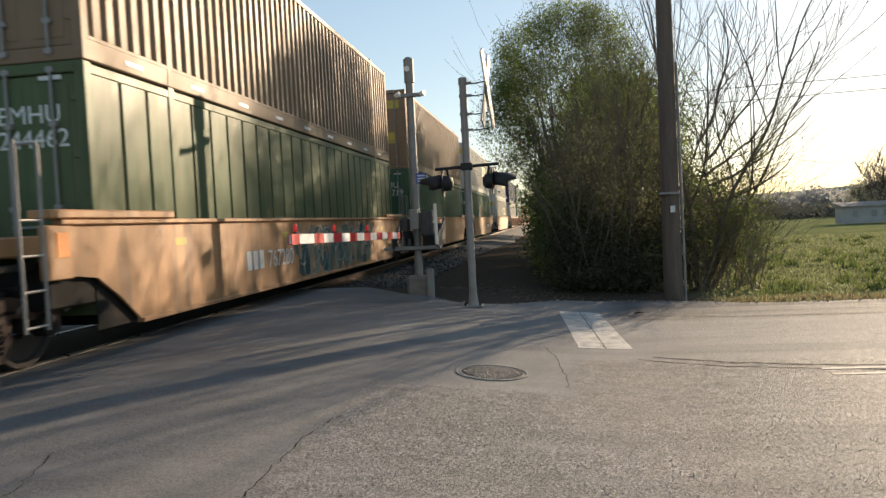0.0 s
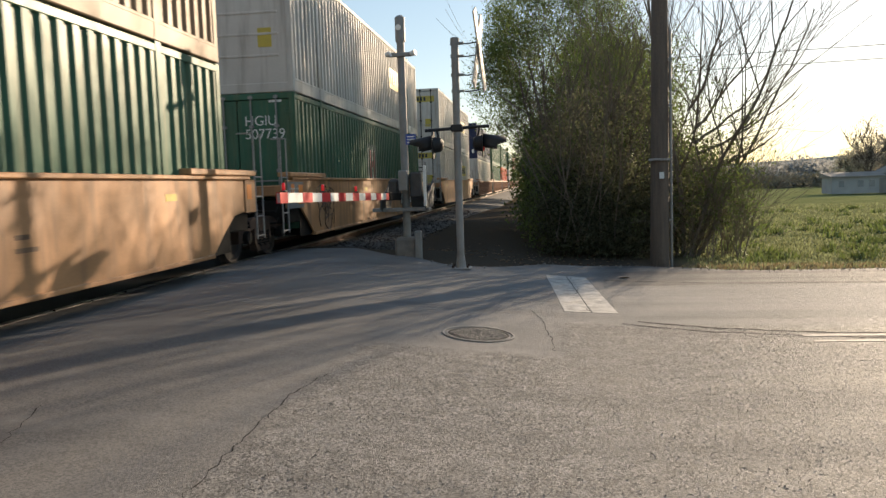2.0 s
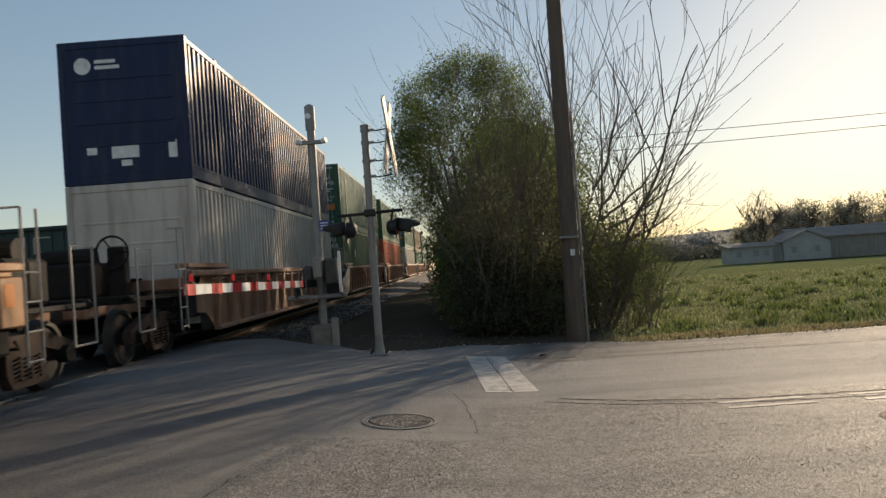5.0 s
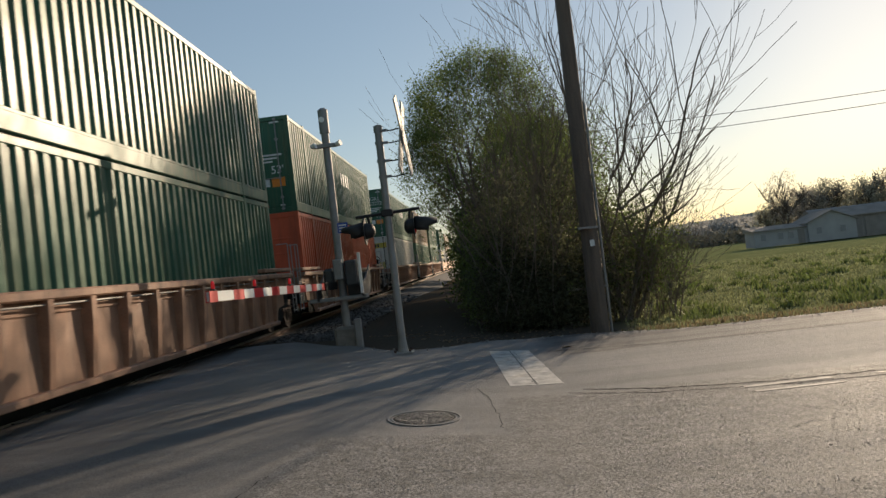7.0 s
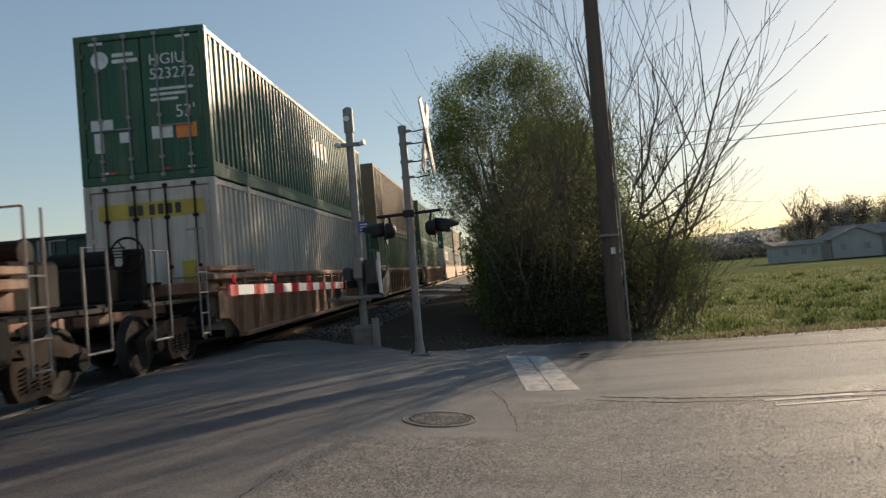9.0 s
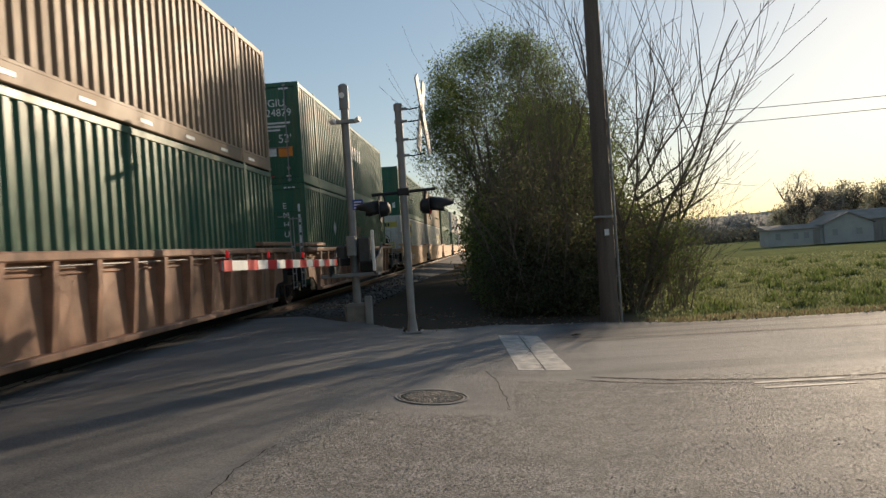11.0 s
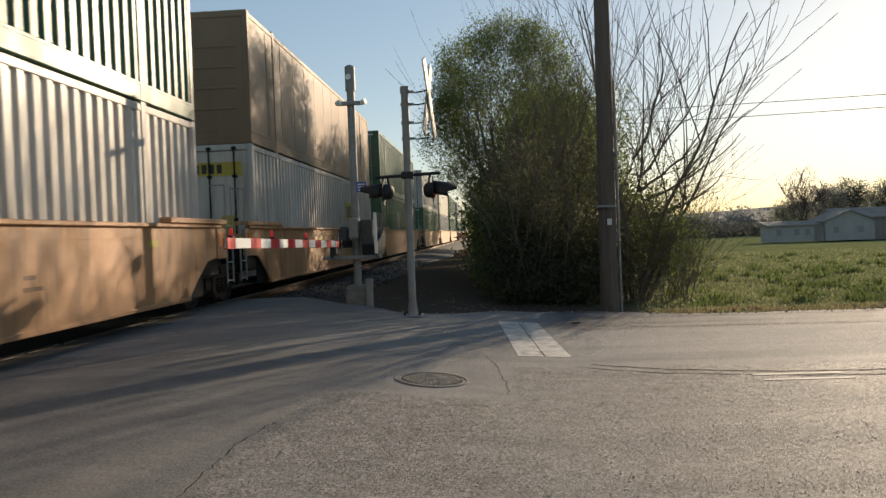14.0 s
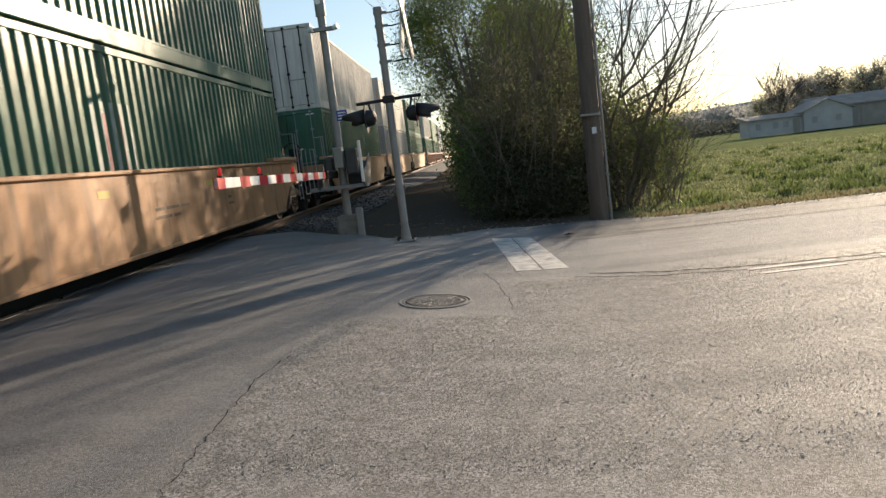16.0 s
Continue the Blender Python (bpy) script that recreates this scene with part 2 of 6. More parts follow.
def ground_material():
    """Spring grass, with bare soil and gravel by the rails and under the trees."""
    m = bpy.data.materials.new("grass_and_soil")
    m.use_nodes = True
    n, l = m.node_tree.nodes, m.node_tree.links
    b = n["Principled BSDF"]
    tc = n.new("ShaderNodeTexCoord")

    def noise_tex(scale, detail=5):
        t = n.new("ShaderNodeTexNoise")
        t.inputs["Scale"].default_value, t.inputs["Detail"].default_value = scale, detail
        l.new(tc.outputs["Object"], t.inputs[0])
        return t.outputs[0]

    def mixc(fac, a, c):
        x = n.new("ShaderNodeMix")
        x.data_type = "RGBA"
        l.new(fac, x.inputs[0])
        for k, v in ((6, a), (7, c)):
            if isinstance(v, tuple):
                x.inputs[k].default_value = (*v, 1)
            else:
                l.new(v, x.inputs[k])
        return x.outputs[2]

    def ranged(src, a, c, lo=0.0, hi=1.0):
        r = n.new("ShaderNodeMapRange")
        r.inputs[1].default_value, r.inputs[2].default_value, r.inputs[3].default_value, r.inputs[4].default_value = a, c, lo, hi
        l.new(src, r.inputs[0])
        return r.outputs[0]

    grass = mixc(ranged(noise_tex(0.35), 0.35, 0.65), (0.165, 0.182, 0.082), (0.235, 0.245, 0.12))
    grass = mixc(ranged(noise_tex(9), 0.4, 0.7), grass, (0.125, 0.145, 0.055))
    soil = mixc(noise_tex(14), (0.060, 0.049, 0.038), (0.11, 0.093, 0.073))
    sep = n.new("ShaderNodeSeparateXYZ")
    l.new(tc.outputs["Object"], sep.inputs[0])
    wob = n.new("ShaderNodeMath")
    wob.operation = "MULTIPLY_ADD"
    l.new(noise_tex(0.7), wob.inputs[0])
    wob.inputs[1].default_value = 3.0
    l.new(sep.outputs[0], wob.inputs[2])
    col = mixc(ranged(wob.outputs[0], 4.0, 6.0), soil, grass)
    # a dry, gravelly strip follows the road's far edge
    edge = n.new("ShaderNodeMath")
    edge.operation = "MULTIPLY_ADD"
    l.new(noise_tex(1.1), edge.inputs[0])
    edge.inputs[1].default_value = 3.2
    l.new(sep.outputs[1], edge.inputs[2])
    straw = mixc(ranged(noise_tex(18), 0.35, 0.65), (0.20, 0.17, 0.115), (0.30, 0.265, 0.18))
    col = mixc(ranged(edge.outputs[0], 17.0, 19.4, 0.9, 0.0), col, mixc(ranged(wob.outputs[0], 4.0, 5.5), soil, straw))
    l.new(col, b.inputs["Base Color"])
    b.inputs["Roughness"].default_value = 0.95
    b.inputs["Specular IOR Level"].default_value = 0.0
    bp = n.new("ShaderNodeBump")
    bp.inputs["Strength"].default_value, bp.inputs["Distance"].default_value = 0.6, 0.06
    l.new(noise_tex(30, 4), bp.inputs["Height"])
    l.new(bp.outputs[0], b.inputs["Normal"])
    return m


xs = [-2500, -1000, -400, -150, -60, -30] + spread(-14, 12, 0.5) + spread(12, 40, 2) + spread(40, 160, 10) + [160, 260, 500, 1000, 2500]
ys = [-2500, -800, -200, -60, -30, -10, 0, 6, 11, 12.4] + spread(12.5, 30, 0.5) + spread(30, 60, 3) + spread(60, 200, 10) + [200, 300, 600, 1200, 3500]
tagged(part("ground", grid(xs, ys, ground_height), ground_material(), smooth=True), "spring grass field with bare soil beside the railway", "ground", kind="structure")


def asphalt_material():
    """Worn asphalt: exposed stone, smoother worn lanes, a seam of patching, stains."""
    m = bpy.data.materials.new("worn_asphalt")
    m.use_nodes = True
    n, l = m.node_tree.nodes, m.node_tree.links
    b = n["Principled BSDF"]
    tc = n.new("ShaderNodeTexCoord")
    sep = n.new("ShaderNodeSeparateXYZ")
    l.new(tc.outputs["Object"], sep.inputs[0])

    def tex(scale, detail=4, shape=(1, 1, 1)):
        mp = n.new("ShaderNodeMapping")
        mp.inputs["Scale"].default_value = shape
        l.new(tc.outputs["Object"], mp.inputs[0])
        t = n.new("ShaderNodeTexNoise")
        t.inputs["Scale"].default_value, t.inputs["Detail"].default_value = scale, detail
        l.new(mp.outputs[0], t.inputs[0])
        return t.outputs[0]

    def ranged(src, a, c, lo=0.0, hi=1.0):
        r = n.new("ShaderNodeMapRange")
        r.inputs[1].default_value, r.inputs[2].default_value, r.inputs[3].default_value, r.inputs[4].default_value = a, c, lo, hi
        l.new(src, r.inputs[0])
        return r.outputs[0]

    def calc(op, a, c):
        x = n.new("ShaderNodeMath")
        x.operation = op
        for k, v in ((0, a), (1, c)):
            if isinstance(v, (int, float)):
                x.inputs[k].default_value = v
            else:
                l.new(v, x.inputs[k])
        return x.outputs[0]

    def mixc(fac, a, c):
        x = n.new("ShaderNodeMix")
        x.data_type = "RGBA"
        l.new(fac, x.inputs[0])
        for k, v in ((6, a), (7, c)):
            if isinstance(v, tuple):
                x.inputs[k].default_value = (*v, 1)
            else:
                l.new(v, x.inputs[k])
        return x.outputs[2]

    wob = calc("MULTIPLY", calc("SUBTRACT", tex(1.3), 0.5), 0.8)
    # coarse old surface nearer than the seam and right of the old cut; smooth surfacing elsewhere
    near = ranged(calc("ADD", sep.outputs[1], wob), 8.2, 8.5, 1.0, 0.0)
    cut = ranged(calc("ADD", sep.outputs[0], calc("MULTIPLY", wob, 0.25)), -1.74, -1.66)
    # a smooth square of patching round the manhole
    below = ranged(calc("ADD", sep.outputs[1], calc("MULTIPLY", wob, 0.6)), 6.45, 6.75, 1.0, 0.0)
    beside = ranged(calc("ADD", sep.outputs[0], calc("MULTIPLY", wob, 0.35)), 0.12, 0.3)
    inner = calc("MAXIMUM", below, beside)
    coarse = calc("MULTIPLY", calc("MULTIPLY", near, ranged(cut, 0, 1, 0.35, 1.0)), inner)
    vor = n.new("ShaderNodeTexVoronoi")
    vor.inputs["Scale"].default_value = 84
    l.new(tc.outputs["Object"], vor.inputs[0])
    stone = n.new("ShaderNodeTexVoronoi")
    stone.inputs["Scale"].default_value = 84
    l.new(tc.outputs["Object"], stone.inputs[0])
    fine = tex(160, 3)
    base = mixc(ranged(tex(0.55, 6), 0.35, 0.65), (0.132, 0.130, 0.131), (0.188, 0.186, 0.185))
    # nearer than the seam the base darkens gradually leftwards from x -0.6
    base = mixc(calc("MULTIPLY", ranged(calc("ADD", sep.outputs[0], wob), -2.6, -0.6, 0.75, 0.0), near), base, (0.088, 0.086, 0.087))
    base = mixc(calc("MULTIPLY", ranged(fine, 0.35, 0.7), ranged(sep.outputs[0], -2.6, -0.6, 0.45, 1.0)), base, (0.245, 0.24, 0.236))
    speck = n.new("ShaderNodeSeparateColor")
    l.new(stone.outputs["Color"], speck.inputs[0])
    pebbles = mixc(ranged(speck.outputs[1], 0.15, 0.85), (0.085, 0.082, 0.080), (0.31, 0.30, 0.29))
    base = mixc(calc("MULTIPLY", coarse, 0.9), base, pebbles)
    streaks = ranged(tex(0.8, 5, (0.25, 2.2, 1)), 0.5, 0.75, 0.0, 0.45)
    base = mixc(streaks, base, (0.088, 0.087, 0.088))
    blotch = ranged(tex(7, 5), 0.42, 0.7, 0.0, 0.6)
    base = mixc(calc("MULTIPLY", blotch, coarse), base, (0.095, 0.09, 0.086))
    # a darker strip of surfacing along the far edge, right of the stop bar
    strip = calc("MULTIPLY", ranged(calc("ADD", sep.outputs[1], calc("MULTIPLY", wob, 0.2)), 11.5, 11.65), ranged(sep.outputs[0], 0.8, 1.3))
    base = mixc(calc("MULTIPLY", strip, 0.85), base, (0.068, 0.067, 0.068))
    lanes = ranged(tex(1.0, 4, (0.08, 1.8, 1)), 0.42, 0.62, 0.0, 0.28)
    base = mixc(calc("MULTIPLY", calc("MULTIPLY", lanes, ranged(near, 0, 1, 1.0, 0.25)), ranged(sep.outputs[0], 0.5, 2.0)), base, (0.30, 0.29, 0.28))
    pale = ranged(tex(2.2, 6, (0.6, 1.4, 1)), 0.52, 0.75, 0.0, 0.5)
    base = mixc(pale, base, (0.235, 0.23, 0.225))
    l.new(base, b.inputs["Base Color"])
    polish = ranged(tex(1.0, 4, (0.10, 1.4, 1)), 0.36, 0.64, -0.035, 0.035)
    l.new(calc("ADD", ranged(coarse, 0, 1, 0.80, 0.74), polish), b.inputs["Roughness"])
    b.inputs["Specular IOR Level"].default_value = 0.2
    lift = n.new("ShaderNodeSeparateColor")
    l.new(vor.outputs["Color"], lift.inputs[0])
    h = calc("ADD", calc("MULTIPLY", lift.outputs[0], ranged(coarse, 0, 1, 0.10, 0.75)), calc("MULTIPLY", fine, 0.5))
    bp = n.new("ShaderNodeBump")
    bp.inputs["Strength"].default_value, bp.inputs["Distance"].default_value = 1.0, 0.016
    l.new(h, bp.inputs["Height"])
    l.new(bp.outputs[0], b.inputs["Normal"])
    return m


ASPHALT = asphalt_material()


def road_edge(x):
    """The ragged far edge of the asphalt."""
    y = 13.3 + 1.0 * smooth(4, 1.2, x) - 1.1 * smooth(0.2, -1.1, x) + 1.1 * smooth(-1.6, -2.7, x) + 1.8 * smooth(-2.7, -4.3, x)
    return y + 0.12 * noise.noise(Vector((x * 1.7, 3, 0))) + 0.05 * noise.noise(Vector((x * 6, 9, 0)))


s = Shape()
cols = [-60, -40, -25, -18] + spread(-14, 9, 0.25) + [9, 12, 20, 40, 80, 150]
rows = [-30, -12, -4] + spread(0, 12.9, 0.8) + [12.9]
for x in cols:
    e = road_edge(x)
    far = far_fall(x, 0)
    line = [(x, y, road_height(x) + far) for y in rows] + [(x, 12.9 + (e - 12.9) * 0.5, road_height(x) + far), (x, e, road_height(x) + far), (x, e + 0.06, road_height(x) + far - 0.12)]
    s.v += line
m_ = len(rows) + 3
s.f = [(i * m_ + j, (i + 1) * m_ + j, (i + 1) * m_ + j + 1, i * m_ + j + 1) for i in range(len(cols) - 1) for j in range(m_ - 1)]
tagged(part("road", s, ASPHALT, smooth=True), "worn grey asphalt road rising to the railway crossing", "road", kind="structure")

# ---------------------------------------------------------------- road markings, manhole, track
WHITE_LINE = mat("worn_white_road_paint", (0.44, 0.42, 0.39), 0.7, vary=0.35, scale=7, grain=40, bump=0.3, dirt=(0.15, 0.14, 0.13), dirt_amount=0.75, shape=(1, 1, 1))


bar = thing("stop_bar", "worn white painted stop bar on the asphalt", "road marking", kind="structure")


def draped_strip(near, far, lift=0.003, n=14):
    """A painted strip between two edges (near and far pairs of corners) that follows the road."""
    sh = Shape()
    for i in range(n + 1):
        u = i / n
        for k in (0, 1):
            x, y = near[k][0] + (far[k][0] - near[k][0]) * u, near[k][1] + (far[k][1] - near[k][1]) * u
            x += 0.012 * noise.noise(Vector((x * 9, y * 9, k)))
            sh.v += [(x, y, road_height(x) + lift), (x, y, road_height(x) - 0.02)]
    for i in range(n):
        k = 4 * i
        sh.f += [(k, k + 2, k + 6, k + 4), (k, k + 4, k + 5, k + 1), (k + 2, k + 3, k + 7, k + 6)]
    sh.f += [(0, 1, 3, 2), (4 * n, 4 * n + 2, 4 * n + 3, 4 * n + 1)]
    return sh


part("left_strip", draped_strip([(0.285, 9.12), (0.60, 9.12)], [(0.085, 12.66), (0.41, 12.62)]), WHITE_LINE, bar)
part("right_strip", draped_strip([(0.62, 9.12), (0.93, 9.12)], [(0.43, 12.62), (0.73, 12.54)]), WHITE_LINE, bar)
s = Shape()
rng = random.Random(4)
x = 2.6
while x < 60:
    w = rng.uniform(0.5, 2.2)
    for y0 in (7.52, 7.78):
        a, b = x + rng.uniform(0, 0.3), x + w
        k = 0.05 * (x > 4)
        s.prism([(a, y0 - 0.05 * rng.random()), (b, y0), (b, y0 + 0.06 + 0.04 * rng.random()), (a, y0 + 0.07)], "z", -0.01, 0.004)
    x += w + rng.uniform(0.05, 0.5)
tagged(part("centre_line", s, mat("faded_line_paint", (0.30, 0.28, 0.25), 0.75, vary=0.3, scale=9, grain=50, bump=0.3, dirt=(0.13, 0.12, 0.11), dirt_amount=0.8)), "faded broken double centre line on the asphalt", "road marking", kind="structure")

TAR = mat("dark_crack_filler", (0.03, 0.029, 0.028), 0.9, spec=0.03, vary=0.3, scale=8, bump=0.3)


def crack(pts, width, seed, name="road_crack"):
    r = random.Random(seed)
    s = Shape()
    fine = []
    for (x0, y0), (x1, y1) in zip(pts, pts[1:]):
        n = max(2, int(math.hypot(x1 - x0, y1 - y0) / 0.07))
        fine += [(x0 + (x1 - x0) * i / n + r.uniform(-0.018, 0.018), y0 + (y1 - y0) * i / n + r.uniform(-0.018, 0.018)) for i in range(n)]
    fine.append(pts[-1])
    for (x0, y0), (x1, y1) in zip(fine, fine[1:]):
        w = width * r.uniform(0.4, 1.3)
        d = Vector((x1 - x0, y1 - y0)).normalized()
        px, py = -d.y * w / 2, d.x * w / 2
        z0, z1 = road_height(x0) + 0.003, road_height(x1) + 0.003
        s.poly([(x0 + px, y0 + py, z0), (x0 - px, y0 - py, z0), (x1 - px, y1 - py, z1), (x1 + px, y1 + py, z1)])
    return tagged(part(name, s, TAR), "thin dark crack in the worn asphalt", "crack", group="cracks in the road", kind="structure")


crack([(-1.70, 1.7), (-1.68, 3.0), (-1.71, 4.0), (-1.74, 4.95), (-1.64, 5.5)], 0.009, 1)
crack([(0.12, 6.9), (0.10, 7.5), (0.0, 8.5), (-0.13, 9.1)], 0.008, 2)
crack([(1.1, 8.6), (1.9, 8.2), (2.9, 7.95), (4.5, 7.9), (9.0, 7.95), (16, 7.9)], 0.045, 3)
crack([(0.9, 8.45), (1.8, 8.0), (3.2, 7.7), (5.5, 7.6)], 0.028, 5)
crack([(1.0, 12.2), (2.6, 11.75), (5.0, 11.6), (9, 11.5), (16, 11.5)], 0.035, 6)
crack([(0.48, 12.5), (0.55, 11.2), (0.42, 10.2), (0.6, 9.2)], 0.02, 7)
crack([(-3.2, 2.6), (-2.95, 3.6), (-3.2, 4.3)], 0.007, 8)

IRON = mat("cast_iron_cover", (0.15, 0.143, 0.136), 0.6, metal=0.3, vary=0.3, scale=9, bump=0.2)


def ring(s, r0, r1, z0, z1, n=48):
    k = len(s.v)
    for r, z in ((r0, z0), (r0, z1), (r1, z1), (r1, z0)):
        s.v += [(r * math.cos(2 * math.pi * i / n), r * math.sin(2 * math.pi * i / n), z) for i in range(n)]
    for a in range(3):
        s.f += [(k + a * n + i, k + a * n + (i + 1) % n, k + (a + 1) * n + (i + 1) % n, k + (a + 1) * n + i) for i in range(n)]


hole = thing("manhole_cover", "round cast iron manhole cover set in the asphalt", "manhole cover", at=pose(-0.63, 7.42, road_height(-0.63) + 0.003, 0, math.degrees(math.atan((road_height(-0.93) - road_height(-0.33)) / 0.6)), 0))
RIM = mat("worn_bright_iron", (0.23, 0.22, 0.205), 0.5, metal=0.3, vary=0.25, scale=9, bump=0.15)
s = Shape()
ring(s, 0.345, 0.365, -0.03, 0.007)
part("frame_ring", s, RIM, hole)
s = Shape()
ring(s, 0.312, 0.326, -0.03, 0.005)
part("lid_rim", s, RIM, hole)
s = Shape()
s.prism([(0.314 * math.cos(2 * math.pi * i / 48), 0.314 * math.sin(2 * math.pi * i / 48)) for i in range(48)], "z", -0.03, 0.001)
part("lid", s, DARK, hole)
s = Shape()
r = random.Random(3)
for ix in range(-9, 10):
    for iy in range(-9, 10):
        a, b = 0.033 * ix + 0.016 * (iy % 2) + r.uniform(-0.006, 0.006), 0.031 * iy + r.uniform(-0.006, 0.006)
        if math.hypot(a, b) < 0.285:
            u, v = r.uniform(0.009, 0.015), r.uniform(0.008, 0.012)
            s.box(a - u, a + u, b - v, b + v, 0.0, r.uniform(0.005, 0.009), 0.003)
tagged(part("raised_studs", s, IRON, hole), kind="stuff")

track = thing("railway_track", "steel rails on timber sleepers in grey ballast", "railway track", kind="structure")
STEEL = mat("polished_rail_steel", (0.45, 0.42, 0.39), 0.3, metal=0.9, vary=0.2, scale=8, bump=0.03)
RAILRUST = mat("rail_rust", (0.13, 0.075, 0.05), 0.8, vary=0.3, scale=6)
for sx in (-0.755, 0.755):
    s = Shape()
    cx = TRACK_X + sx
    s.prism([(cx - 0.07, RAIL_Z - 0.17), (cx + 0.07, RAIL_Z - 0.17), (cx + 0.07, RAIL_Z - 0.155), (cx + 0.012, RAIL_Z - 0.13), (cx + 0.012, RAIL_Z - 0.045),
             (cx - 0.012, RAIL_Z - 0.045), (cx - 0.012, RAIL_Z - 0.13), (cx - 0.07, RAIL_Z - 0.155)], "y", -120, 900)
    part("rail_web", s, RAILRUST, track)
    s = Shape()
    s.prism([(cx - 0.036, RAIL_Z - 0.045), (cx + 0.036, RAIL_Z - 0.045), (cx + 0.036, RAIL_Z - 0.010), (cx + 0.026, RAIL_Z), (cx - 0.026, RAIL_Z), (cx - 0.036, RAIL_Z - 0.010)], "y", -120, 900)
    part("rail_head", s, STEEL, track)
SLEEPER = mat("weathered_sleeper_wood", (0.095, 0.075, 0.06), 0.85, vary=0.3, scale=4, bump=0.3, shape=(1, 6, 1))
sl = Shape().box(-1.3, 1.3, -0.11, 0.11, -0.33, -0.165, 0.012).mesh("sleeper", SLEEPER)
for i in range(70):
    part("sleeper", sl, SLEEPER, track, at=pose(TRACK_X + 0.02 * math.sin(i * 7), 16.3 + 0.52 * i, RAIL_Z))
STONE = mat("ballast_stone", (0.048, 0.044, 0.041), 0.9, vary=0.3, scale=12, bump=0.4, island=0.3)
s = Shape()
bx = [-9.6, -8.6, -8.0, -7.2, -6.4, -5.6, -4.9, -4.3, -3.5, -2.9]
bz = [-0.10, 0.06, 0.15, 0.16, 0.16, 0.16, 0.16, 0.10, -0.04, -0.16]
ylist = spread(16.4, 60, 0.6) + spread(60, 200, 6) + [200, 400, 900]
s.v = [(x + 0.1 * noise.noise(Vector((x, y, 5))), y, z + 0.025 * noise.noise(Vector((x * 2, y * 2, 1)))) for y in ylist for x, z in zip(bx, bz)]
s.f = [(j * 10 + i, j * 10 + i + 1, (j + 1) * 10 + i + 1, (j + 1) * 10 + i) for j in range(len(ylist) - 1) for i in range(9)]
part("ballast_bed", s, STONE, track)
s = Shape()
r = random.Random(8)
for i in range(5200):
    y = 16.6 + 26 * r.random() ** 1.6
    x = r.uniform(-5.3, -2.6)
    q = r.uniform(0.018, 0.05)
    z = np.interp(x, bx, bz)
    pts = [Vector((r.uniform(-1, 1), r.uniform(-1, 1), r.uniform(-0.6, 0.9))).normalized() * q for _ in range(4)]
    k = len(s.v)
    s.v += [tuple(p + Vector((x, y, z + 0.01))) for p in pts]
    s.f += [(k, k + 1, k + 2), (k, k + 2, k + 3), (k, k + 3, k + 1), (k + 1, k + 3, k + 2)]
tagged(part("ballast_stones", s, STONE, track), kind="stuff")
# asphalt apron between and beside the rails
for a, b in ((TRACK_X - 0.68, TRACK_X + 0.68),):
    tagged(part("crossing_panel", Shape().box(a, b, -6, 16.0, 0.1, RAIL_Z - 0.012, 0.02), mat("crossing_rubber", (0.035, 0.034, 0.033), 0.7, vary=0.3, scale=5, bump=0.3)), "dark rubber crossing panel between the rails", "crossing panel", kind="structure")

# ---------------------------------------------------------------- containers
LEN, WID, HGT = 16.15, 2.59, 2.90
BOX_PARTS = {}


